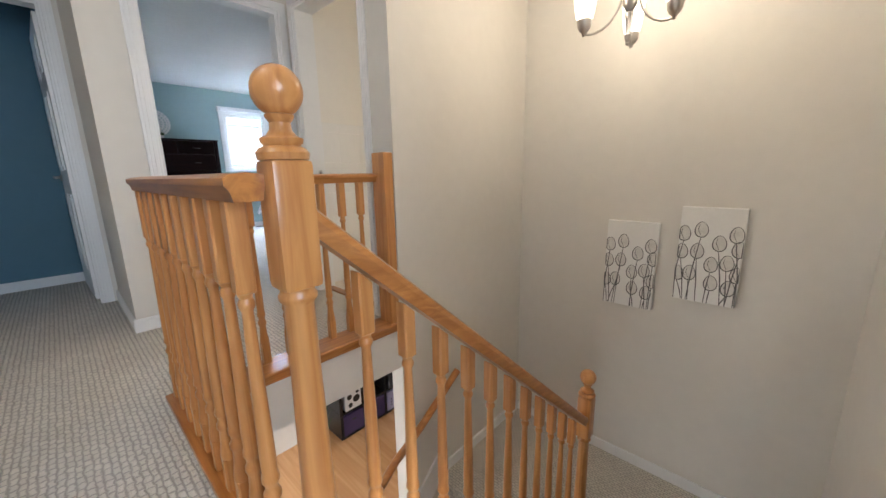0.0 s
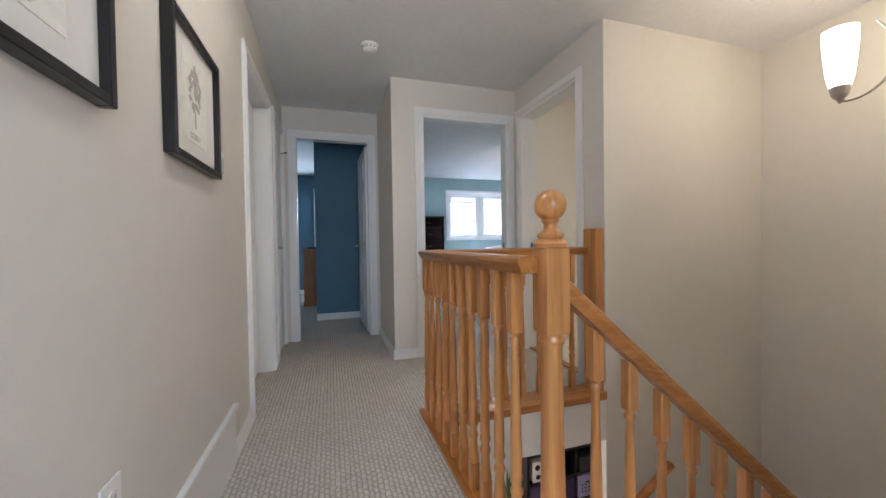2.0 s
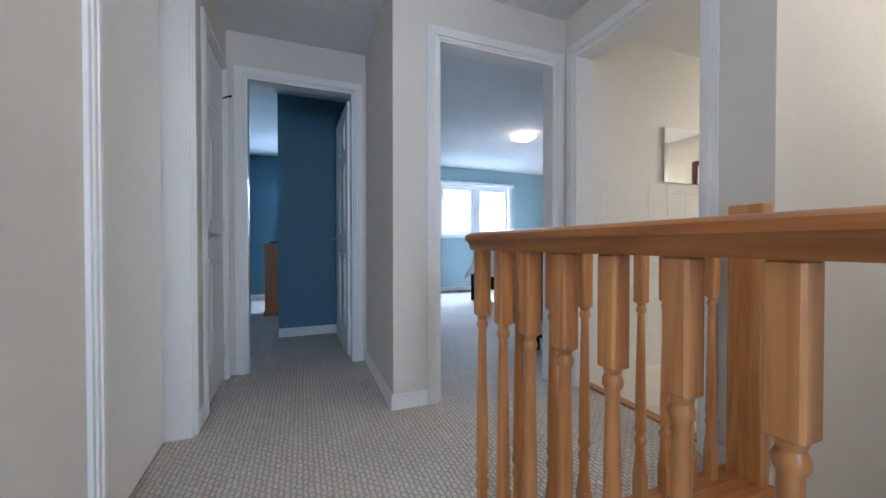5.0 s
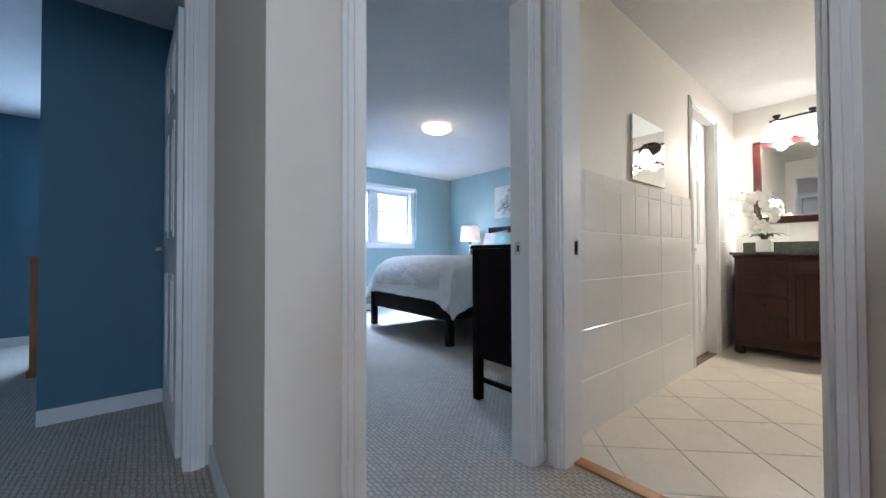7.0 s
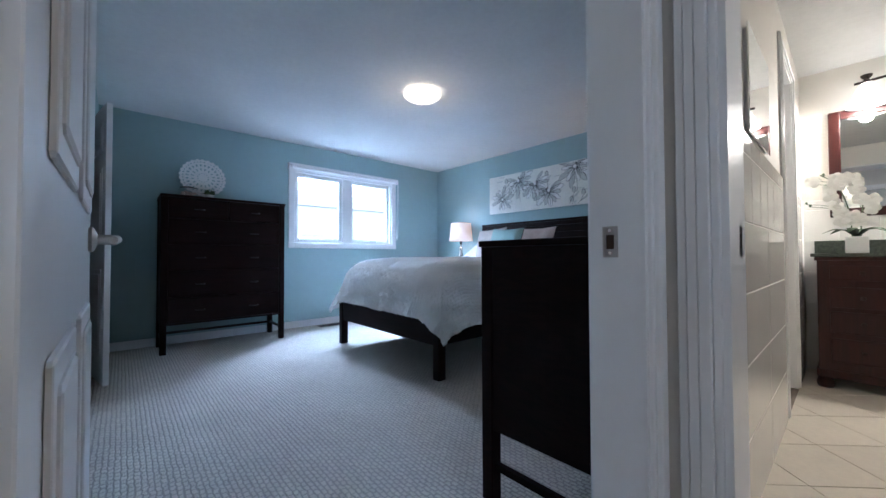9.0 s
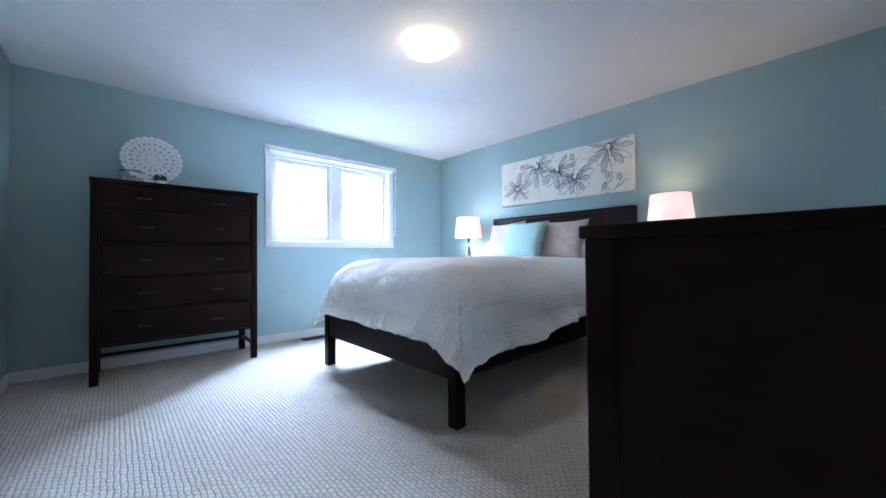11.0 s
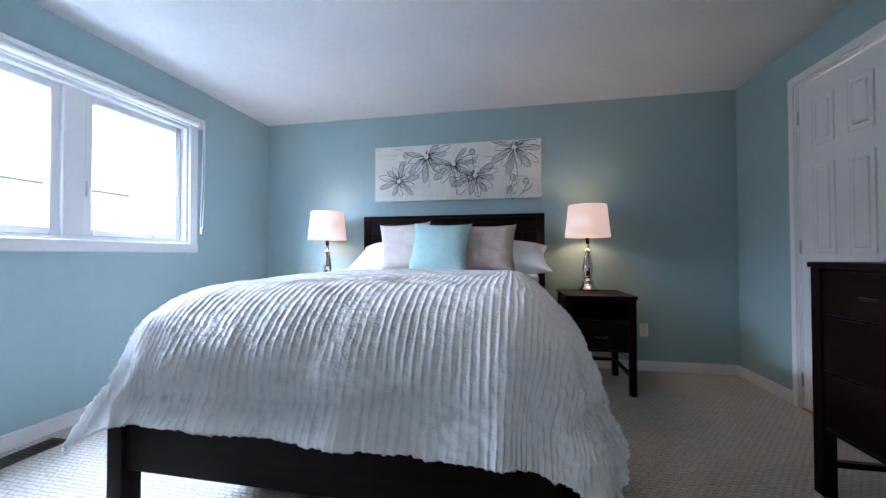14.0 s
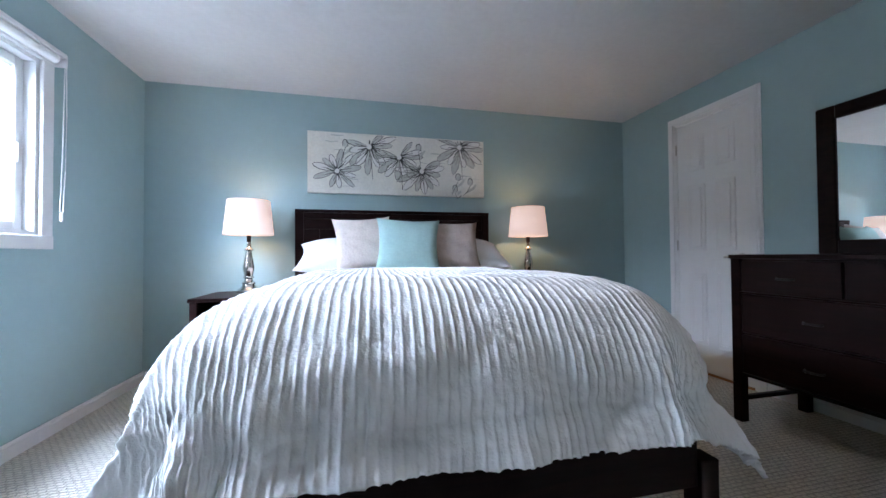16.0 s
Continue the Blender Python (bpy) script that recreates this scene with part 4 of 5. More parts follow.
for a in ((-0.64, -0.55, 0.0, 0.87), (0.55, 0.64, 0.0, 0.87), (-0.55, 0.55, 0.79, 0.87), (-0.55, 0.55, 0.0, 0.08)):
    add_box(bm, -0.022, 0.018, *a, bevel=0.006, seg=1)
part("frame", bm, W, mi)
part("mirror_glass", box(-0.008, -0.003, -0.56, 0.56, 0.07, 0.80), M["mirror"], mi)
part("back_board", box(0.0, 0.012, -0.58, 0.58, 0.05, 0.82), W, mi)


def nightstand(x):
    n = thing("nightstand", (x, 4.43, 0), "espresso wooden nightstand with open shelf and drawer", "nightstand", "nightstands beside the bed")
    w, d, h, p = 0.48, 0.51, 0.715, 0.045
    for a in (-w / 2, w / 2 - p):
        for b in (-d / 2, d / 2 - p):
            part("leg", box(a, a + p, b, b + p, 0, h - 0.025, bevel=0.003, seg=1), W, n)
    part("top", box(-w / 2 - 0.008, w / 2 + 0.008, -d / 2 - 0.01, d / 2, h - 0.025, h, bevel=0.004), W, n)
    for a in (-w / 2 + 0.008, w / 2 - 0.024):
        part("side_panel", box(a, a + 0.016, -d / 2 + p, d / 2 - p, 0.32, h - 0.025), W, n)
    part("back_panel", box(-w / 2 + p, w / 2 - p, d / 2 - 0.03, d / 2 - 0.02, 0.32, h - 0.025), W, n)
    part("shelf", box(-w / 2 + 0.024, w / 2 - 0.024, -d / 2 + 0.01, d / 2 - 0.03, 0.515, 0.533), W, n)
    drw = part("drawer", box(-w / 2 + p + 0.003, w / 2 - p - 0.003, -d / 2 + 0.004, d / 2 - 0.05, 0.325, 0.51, bevel=0.003, seg=1), W, n)
    pull(drw, pose(0, -d / 2 + 0.004, 0.42, 0, 0, 180))
    part("bottom_panel", box(-w / 2 + 0.024, w / 2 - 0.024, -d / 2 + 0.01, d / 2 - 0.03, 0.31, 0.322), W, n)
    part("stretcher", box(-w / 2 + p, w / 2 - p, d / 2 - 0.035, d / 2 - 0.012, 0.12, 0.142), W, n)
    for a in (-w / 2 + 0.012, w / 2 - 0.034):
        part("stretcher", box(a, a + 0.022, -d / 2 + p, d / 2 - p, 0.12, 0.142), W, n)
    return n


nightstand(-4.475)
nightstand(-6.86)


def table_lamp(x, y):
    l = thing("table_lamp", (x, y, 0.715), "lit table lamp with turned nickel base and white drum shade", "lamp", "bedside lamps")
    part("base", lathe([(0.0, 0), (0.078, 0), (0.08, 0.012), (0.074, 0.022), (0.058, 0.034), (0.046, 0.052), (0.044, 0.06), (0.05, 0.066), (0.05, 0.074), (0.036, 0.082), (0.03, 0.095), (0.028, 0.103), (0.04, 0.112), (0.04, 0.118), (0.03, 0.124), (0.038, 0.155), (0.043, 0.18), (0.043, 0.195), (0.036, 0.23), (0.026, 0.28), (0.022, 0.31), (0.022, 0.318), (0.034, 0.325), (0.034, 0.333), (0.024, 0.34), (0.015, 0.35), (0.014, 0.39), (0.0, 0.392)], 28), M["chrome"], l, "turned polished nickel base", True)
    part("socket", lathe([(0.0, 0.39), (0.014, 0.39), (0.016, 0.40), (0.016, 0.44), (0.0, 0.442)], 14), M["bronze"], l, "", True)
    bm = bmesh.new()
    add_lathe(bm, [(0.180, 0.445), (0.152, 0.715)], 48, caps=False)
    sh = part("shade", bm, M["shade"], l, "white fabric drum shade glowing from within", True)
    so = sh.modifiers.new("thick", "SOLIDIFY")
    so.thickness = 0.002
    bm = bmesh.new()
    for k in range(3):
        a = 2 * math.pi * k / 3
        add_tube(bm, [(0.0, 0, 0.69), (0.15 * math.cos(a), 0.15 * math.sin(a), 0.70)], 0.002, 6)
    part("shade_spider", bm, M["bronze"], l)
    return l


table_lamp(-4.48, 4.60)
table_lamp(-6.86, 4.60)

# ceiling bowl lamps
for x, y, z in ((-5.43, 2.71, BC), (-1.35, -0.1, HC)):
    c = thing("ceiling_lamp", (x, y, z), "lit frosted glass bowl ceiling lamp with nickel finial", "ceiling lamp", "flush ceiling lamps")
    part("pan", lathe([(0.0, 0), (0.13, 0), (0.13, -0.018), (0.0, -0.02)], 32), M["steel"], c, "", True)
    part("bowl", lathe([(0.165, -0.022), (0.168, -0.030), (0.15, -0.047), (0.11, -0.066), (0.06, -0.08), (0.0, -0.085)], 40, caps=False), M["bowl"], c, "frosted glass bowl", True).visible_shadow = False
    part("finial", lathe([(0.0, -0.108), (0.007, -0.104), (0.008, -0.096), (0.012, -0.085), (0.0, -0.08)], 12), M["steel"], c, "", True)


# painting over the headboard
def stroke(bm, pts, w, y):
    """A flat brush stroke in the x z plane, tapering at both ends."""
    n = len(pts)
    L, R2 = [], []
    for i, (x, z) in enumerate(pts):
        a, b = pts[max(i - 1, 0)], pts[min(i + 1, n - 1)]
        dx, dz = b[0] - a[0], b[1] - a[1]
        q = math.hypot(dx, dz) or 1
        ww = w * (0.25 + 0.75 * math.sin(math.pi * (i + 0.5) / n))
        L.append(bm.verts.new((x - dz / q * ww, y, z + dx / q * ww)))
        R2.append(bm.verts.new((x + dz / q * ww, y, z - dx / q * ww)))
    for i in range(n - 1):
        bm.faces.new((L[i], L[i + 1], R2[i + 1], R2[i]))


def blob(bm, cx, cz, pts, y):
    c = bm.verts.new((cx, y, cz))
    vs = [bm.verts.new((x, y, z)) for x, z in pts]
    for a, b in zip(vs, vs[1:] + vs[:1]):
        bm.faces.new((c, a, b))


rnd = random.Random(4)
pt = thing("flower_painting", (-5.645, 4.83, 1.82), "long pale canvas painted with grey daisies", "painting")
part("canvas", box(-0.81, 0.81, -0.02, 0.02, -0.272, 0.272, bevel=0.004), M["canvas"], pt)
wash, ink, pale, hair = bmesh.new(), bmesh.new(), bmesh.new(), bmesh.new()
flowers = [(-0.56, -0.075, 0.20, 0.2), (-0.28, 0.155, 0.24, -1.2), (-0.01, 0.075, 0.23, -1.3), (0.20, -0.045, 0.24, -1.5), (0.565, 0.20, 0.25, -1.4)]
for fi, (fx, fz, fr, face) in enumerate(flowers):
    for k in range(11):
        a = face + (k - 5) * 0.42 + rnd.uniform(-0.1, 0.1) + (0 if fx > -0.5 else k * 0.12)
        ln = fr * rnd.uniform(0.75, 1.1)
        wd = fr * rnd.uniform(0.085, 0.145)
        ca, sa = math.cos(a), math.sin(a)

        def P(s, o):
            return (max(-0.80, min(0.80, fx + ca * s * ln - sa * o * wd)), max(-0.262, min(0.262, fz + sa * s * ln + ca * o * wd)))
        prof = [(0.12, 0.15), (0.4, 0.8), (0.7, 1.0), (0.92, 0.6), (1.0, 0.0)]
        out = [P(s, o) for s, o in prof] + [P(s, -o) for s, o in prof[::-1][1:]]
        blob(pale if k % 2 else wash, *P(0.6, 0), out, -0.0206 - 0.000013 * (fi * 11 + k))
        stroke(ink if k % 3 == 0 else hair, [P(s, o * 1.02) for s, o in prof], 0.0028, -0.0216)
        stroke(hair, [P(s, -o * 1.02) for s, o in prof], 0.0022, -0.0217)
        stroke(hair, [P(0.1, 0.1), P(0.35, 0.2), P(0.6, 0.15)], 0.003, -0.0218)
        if k % 2:
            stroke(ink, [P(0.02, 0.0), P(0.18, 0.3), P(0.42, rnd.uniform(-0.5, 0.5))], 0.0055, -0.0219)
    for k in range(16):
        a, r0, r1 = rnd.uniform(0, 6.28), fr * 0.10, fr * rnd.uniform(0.16, 0.26)
        stroke(ink, [(fx + math.cos(a) * r0, fz + math.sin(a) * r0), (fx + math.cos(a) * (r0 + r1) / 2, fz + math.sin(a) * (r0 + r1) / 2), (fx + math.cos(a) * r1, min(0.262, fz + math.sin(a) * r1))], 0.0045, -0.0221)
    blob(pale, fx, fz, [(fx + 0.021 * math.cos(a * 0.5), fz + 0.021 * math.sin(a * 0.5)) for a in range(12)], -0.0226)
    if fx > -0.5:
        stroke(hair, [(fx, fz - 0.06), (fx + 0.02, fz - 0.14), (fx + 0.03, max(-0.26, fz - 0.30))], 0.003, -0.0214)
for bx2, bz2, lean in ((-0.49, 0.17, 0.2), (0.17, 0.17, -0.1), (0.55, -0.09, 0.3), (0.67, -0.13, 0.35), (0.52, -0.20, -0.3)):
    prof = [(0.0, -0.035), (0.024, -0.015), (0.022, 0.02), (0.006, 0.04), (-0.012, 0.036), (-0.024, 0.015), (-0.022, -0.018)]
    blob(wash, bx2, bz2, [(bx2 + x, bz2 + z) for x, z in prof], -0.0208)
    stroke(ink, [(bx2 + x, bz2 + z) for x, z in prof], 0.0035, -0.0218)
    stroke(ink, [(bx2, bz2 - 0.035), (bx2 - lean * 0.08, bz2 - 0.09), (bx2 - lean * 0.2, max(-0.262, bz2 - 0.16))], 0.003, -0.0218)
    stroke(wash, [(bx2 - lean * 0.1, max(-0.25, bz2 - 0.1)), (bx2 + 0.03, max(-0.24, bz2 - 0.06)), (bx2 + 0.06, bz2 - 0.02)], 0.012, -0.0209)
for k in range(26):
    x, z = rnd.uniform(-0.7, 0.7), rnd.uniform(-0.22, 0.25)
    stroke(wash, [(x, z), (x + 0.05, z + rnd.uniform(-0.01, 0.01)), (min(0.8, x + 0.11), z)], rnd.uniform(0.002, 0.006), -0.0205)
part("wash", wash, M["grey_paint"], pt)
part("petal_wash", pale, M["pale_paint"], pt)
part("ink_work", ink, M["ink"], pt)
part("line_work", hair, M["line_grey"], pt)

# ornaments on the tall chest
ch = 1.53
pl = thing("decorative_plate", (-7.46, 1.325, ch + 0.04), "round white openwork plate leaning on the wall", "plate")
bm = bmesh.new()
tilt = pose(0, 0, 0.2, 0, 78, 0)


def ring(r0, r1, seg, z=0.0, th=0.008):
    add_lathe(bm, [(r0, z), (r1, z), (r1, z + th), (r0, z + th), (r0, z)], seg, tilt, caps=False)


ring(0.0005, 0.045, 24)
ring(0.052, 0.082, 36), ring(0.108, 0.131, 48), ring(0.155, 0.175, 48), ring(0.186, 0.203, 60)
for rr, n2, wd in ((0.048, 12, 0.005), (0.097, 16, 0.013), (0.146, 24, 0.011), (0.182, 36, 0.007)):
    for k in range(n2):
        a = 2 * math.pi * k / n2
        add_lathe(bm, [(wd, 0), (wd * 1.1, 0.004), (wd, 0.008)], 8, tilt @ pose(rr * math.cos(a), rr * math.sin(a), 0) @ pose(0, 0, 0, 0, 0, math.degrees(a)) @ Matrix.Diagonal((2.2 if rr > 0.06 else 1.5, 1, 1, 1)))
for k in range(26):
    a = 2 * math.pi * k / 26
    add_lathe(bm, [(0.017, 0.001), (0.017, 0.007)], 10, tilt @ pose(0.197 * math.cos(a), 0.197 * math.sin(a), 0))
part("plate_rim", bm, M["ceramic"], pl, "", 40)
jar = thing("glass_jar", (-7.36, 1.185, ch), "lidded glass jar filled with pale shells", "jar")
part("jar_body", lathe([(0.06, 0.0), (0.075, 0.005), (0.08, 0.03), (0.076, 0.085), (0.068, 0.095)], 28, caps=False), M["glass"], jar, "clear glass body", True)
lid = part("lid", lathe([(0.07, 0.096), (0.072, 0.104), (0.03, 0.118), (0.008, 0.122), (0.014, 0.135), (0.0, 0.145)], 24), M["glass"], jar, "clear glass lid", True)
for k in range(26):
    a, r, z = rnd.uniform(0, 6.28), rnd.uniform(0, 0.055), rnd.uniform(0.014, 0.06)
    bm = bmesh.new()
    bmesh.ops.create_icosphere(bm, subdivisions=1, radius=0.016)
    for v in bm.verts:
        v.co = Vector((v.co.x * 1.3, v.co.y, v.co.z * 0.7)) * rnd.uniform(0.85, 1.1)
    part("shell", bm, M["shell"], jar, "", 60, pose(r * math.cos(a), r * math.sin(a), z, rnd.uniform(0, 90), 0, rnd.uniform(0, 360)))
pp = thing("succulent_pot", (-7.36, 1.37, ch), "small green succulent in a white pot", "plant")
part("pot", lathe([(0.0, 0), (0.03, 0), (0.042, 0.05), (0.038, 0.05), (0.034, 0.042), (0.0, 0.042)], 20), M["ceramic"], pp, "", True)
bm = bmesh.new()
for k in range(60):
    a, e, r = rnd.uniform(0, 6.28), rnd.uniform(0.25, 1.45), rnd.uniform(0.035, 0.06)
    c, s = math.cos(a), math.sin(a)
    add_tube(bm, [(0.01 * c, 0.01 * s, 0.045), (0.5 * r * c * math.cos(e) + 0.012 * c, 0.5 * r * s * math.cos(e) + 0.012 * s, 0.05 + 0.6 * r * math.sin(e)), (r * c * math.cos(e) + 0.012 * c, r * s * math.cos(e) + 0.012 * s, 0.05 + r * math.sin(e))], [0.004, 0.008, 0.001], 5)
part("leaves", bm, M["leaf"], pp, "", True)


def outlet(name, m, label, switch=False):
    o = tagged(new(name), label, "switch" if switch else "outlet")
    o.matrix_basis = m
    part("plate", box(-0.036, 0.036, 0, 0.006, -0.058, 0.058, bevel=0.003), M["white"], o)
    if switch:
        part("rocker", box(-0.016, 0.016, 0.006, 0.010, -0.033, 0.033, bevel=0.002), M["ceramic"], o)
    else:
        for z in (-0.022, 0.022):
            sk = part("socket", lathe([(0.0, 0.006), (0.016, 0.006), (0.016, 0.008), (0, 0.008)], 16, pose(0, 0, z, -90) @ pose(0, 0, 0)), M["ceramic"], o)
            # black slivers on the face; the shade of the openings is their colour
            for x in (-0.006, 0.006):
                part("dark_slot", box(x - 0.001, x + 0.001, 0.008, 0.0085, z - 0.004, z + 0.005), M["black"], sk)
    return o


outlet("wall_outlet", pose(-3.97, 4.85, 0.35, 0, 0, 180), "white duplex wall outlet on the aqua wall")
outlet("wall_outlet", pose(-1.0, -0.61, 0.45), "white duplex wall outlet low on the hall wall")
outlet("light_switch", pose(-1.86, -0.61, 1.33), "white rocker light switch on the hall wall", True)
vt = thing("floor_vent", (-7.55, 2.80, 0.0), "brown metal floor register in the carpet", "vent")
part("vent_frame", box(-0.06, 0.06, -0.16, 0.16, 0.0, 0.006, bevel=0.002), M["vent"], vt)
for k in range(13):
    part("slat", box(-0.045, 0.045, -0.14 + k * 0.0225, -0.13 + k * 0.0225, 0.006, 0.010), M["bronze"], vt)

# ---- hall ----
for x, z in ((-0.785, 1.485), (-1.525, 1.47)):
    f = thing("framed_print", (x, -0.61, z), "black framed print of a grey tree with wide white mat", "picture", "framed prints in the hall")
    bm = bmesh.new()
    for a in ((-0.225, -0.203, -0.22, 0.22), (0.203, 0.225, -0.22, 0.22), (-0.203, 0.203, 0.198, 0.22), (-0.203, 0.203, -0.22, -0.198)):
        add_box(bm, a[0], a[1], 0.0, 0.032, a[2], a[3], bevel=0.002, seg=1)
    part("frame", bm, M["black"], f)
    part("mat_board", box(-0.203, 0.203, 0.002, 0.012, -0.198, 0.198), M["paper"], f)
    part("print_sheet", box(-0.11, 0.11, 0.012, 0.0135, -0.14, 0.15), M["canvas"], f)
    bm = bmesh.new()
    for k in range(60):
        a, r = rnd.uniform(0, 6.28), rnd.uniform(0, 1) ** 0.5
        cx, cz = 0.055 * r * math.cos(a), 0.04 + 0.075 * r * math.sin(a)
        blob(bm, cx, cz, [(cx + rnd.uniform(0.006, 0.016) * math.cos(q), cz + rnd.uniform(0.006, 0.016) * math.sin(q)) for q in (0, 1, 2, 3, 4, 5)], 0.0142 + k * 0.00001)
    stroke(bm, [(0, -0.03), (0.003, -0.06), (0.0, -0.09)], 0.008, 0.0141)
    for k in range(5):
        stroke(bm, [(-0.05 + k * 0.005, -0.112 - k * 0.004), (0.0, -0.110 - k * 0.004), (0.06, -0.113 - k * 0.004)], 0.0012, 0.0141)
    part("drawing", bm, M["tulip"], f)
rg = thing("return_grille", (-1.43, -0.61, 0), "white painted return-air panel at the foot of the hall wall", "grille")
part("panel", box(-0.53, 0.53, 0, 0.012, 0.0, 0.235, bevel=0.003), M["white"], rg)
part("moulding", box(-0.535, 0.535, 0, 0.024, 0.235, 0.262, bevel=0.008), M["white"], rg)
sd = thing("smoke_detector", (-2.70, 0.125, HC), "round white smoke detector on the ceiling", "smoke detector")
part("base", lathe([(0.0, 0), (0.062, 0), (0.062, -0.012), (0.0, -0.013)], 32), M["ceramic"], sd, "", True)
part("cover", lathe([(0.052, -0.013), (0.056, -0.02), (0.052, -0.034), (0.036, -0.044), (0.0, -0.046)], 32), M["white"], sd, "", True)
# vent openings are not cut, their shade is put in as dark slivers
for k in range(12):
    a = 2 * math.pi * k / 12
    part("dark_slot", box(-0.006, 0.006, -0.001, 0.001, -0.030, -0.022), M["slate"], sd, "", False, pose(0.0555 * math.cos(a), 0.0555 * math.sin(a), 0, 0, 0, math.degrees(a) + 90))

# chandelier
cd = thing("chandelier", (*CHAND, 0), "brushed nickel chandelier with three lit frosted glass shades", "chandelier")
part("canopy", lathe([(0.0, HC), (0.06, HC), (0.06, HC - 0.012), (0.03, HC - 0.03), (0.008, HC - 0.035), (0.0, HC - 0.04)], 24), M["steel"], cd, "", True)
part("stem", lathe([(0.0, 2.36), (0.006, 2.36), (0.006, 2.02), (0.014, 2.01), (0.014, 2.0), (0.008, 1.99), (0.008, 1.80), (0.02, 1.785), (0.033, 1.765), (0.036, 1.745), (0.033, 1.725), (0.02, 1.705), (0.01, 1.695), (0.01, 1.60), (0.018, 1.59), (0.014, 1.575), (0.006, 1.56), (0.009, 1.55), (0.0, 1.54)], 20), M["steel"], cd, "", True)
for a in (223, 103, 343):
    c, s = math.cos(radians(a)), math.sin(radians(a))

    def rp(r, z):
        return (r * c, r * s, z)
    bow = [(0.22, 1.60), (0.195, 1.596), (0.165, 1.602), (0.13, 1.618), (0.095, 1.648), (0.065, 1.69), (0.048, 1.735), (0.045, 1.775), (0.052, 1.82), (0.068, 1.865), (0.09, 1.905), (0.105, 1.925)]
    part("arm", tube([rp(*q) for q in bow], [0.0065] * 9 + [0.006, 0.005, 0.004], 8), M["steel"], cd, "", True)
    part("stem_rod", tube([rp(0.007, 2.04), rp(0.016, 1.90), rp(0.024, 1.77), rp(0.018, 1.68), rp(0.009, 1.60)], 0.0045, 8), M["steel"], cd, "", True)
    part("cup", lathe([(0.0, 1.585), (0.008, 1.59), (0.012, 1.605), (0.022, 1.612), (0.032, 1.63), (0.036, 1.66), (0.03, 1.665), (0.0, 1.665)], 20, pose(*rp(0.22, 0))), M["steel"], cd, "", True)
    part("shade", lathe([(0.034, 1.655), (0.045, 1.70), (0.054, 1.78), (0.060, 1.87), (0.061, 1.915), (0.058, 1.915), (0.057, 1.87), (0.050, 1.78), (0.041, 1.70), (0.0, 1.665)], 28, pose(*rp(0.22, 0)), caps=False), M["tulip_glass"], cd, "frosted white glass shade", True)

part("ring", tube(arc(lambda q: (0.022 * math.cos(6.2832 * q), 0.0, 2.065 + 0.022 * math.sin(6.2832 * q)), 18), 0.004, 8), M["steel"], cd, "", True)

# tulip canvases on the stairwell wall
for n3, (x, z, w, h) in enumerate(((-1.06, 0.26, 0.335, 0.63), (-0.605, 0.385, 0.335, 0.62))):
    cv = thing("tulip_canvas", (x, 2.918, z), "white canvas with outlined grey tulips on dark stems", "painting", "tulip canvases")
    part("canvas", box(-w / 2, w / 2, -0.02, 0.022, -h / 2, h / 2, bevel=0.004), M["paper"], cv)
    ln2 = bmesh.new()
    for tx, tz in ((-0.14, 0.14), (-0.05, 0.17), (0.13, 0.15), (0.05, 0.09), (-0.06, 0.03), (-0.145, 0.02), (0.10, -0.03), (0.02, -0.05), (-0.09, -0.12), (0.03, -0.17), (0.12, -0.19), (0.15, 0.06), (-0.155, -0.13), (0.155, -0.1)):
        wd, hh = 0.035, 0.05
        q = [(tx + wd * math.sin(a) * (1 - 0.15 * math.cos(a)), tz + hh * math.cos(a)) for a in [2 * math.pi * i / 16 for i in range(16)]]
        q = [(max(-w / 2 + 0.003, min(w / 2 - 0.003, a)), b) for a, b in q]
        fl = bmesh.new()
        blob(fl, tx, tz, q, -0.0206)
        part("bloom", fl, M["bloom"], cv)
        stroke(ln2, q + q[:3], 0.0032, -0.0214)
        stroke(ln2, [(tx - 0.012, tz + 0.03), (max(-w / 2, tx - 0.018), tz), (tx, tz - 0.04)], 0.0018, -0.0215)
        tilt2 = rnd.uniform(-0.03, 0.03)
        stroke(ln2, [(tx, tz - hh), (tx + tilt2, (tz - hh - h / 2) / 2), (max(-w / 2 + 0.004, min(w / 2 - 0.004, tx + tilt2 * 1.6)), -h / 2 + 0.003)], 0.0035, -0.0212)
    part("line_work", ln2, M["line_grey"], cv)

# ---- dark blue room ----
wd = case = thing("wooden_chest", (-6.48, -0.2, 0), "orange pine chest standing beyond the wall corner", "chest")
part("body", box(-0.23, 0.23, -0.38, 0.42, 0.04, 0.90, bevel=0.004), M["orange_wood"], wd)
part("top", box(-0.25, 0.25, -0.41, 0.44, 0.90, 0.925, bevel=0.005), M["orange_wood"], wd)
part("plinth", box(-0.245, 0.245, -0.395, 0.43, 0.0, 0.06, bevel=0.006), M["orange_wood"], wd)
part("frame_stile", box(0.23, 0.236, -0.38, -0.32, 0.06, 0.9, bevel=0.001, seg=1), M["orange_wood"], wd)
cl = thing("folded_cloth", (-6.40, -0.40, 0.925), "white cloth hung over a dark tray on the chest", "cloth")
part("tray", box(-0.12, 0.12, -0.12, 0.2, 0, 0.025, bevel=0.006), M["black"], cl)
part("cloth", lathe([(0.09, 0.025), (0.075, 0.1), (0.045, 0.2), (0.01, 0.27), (0.0, 0.275)], 14, pose(0.02, 0.12, 0)), M["linen"], cl, "", True)

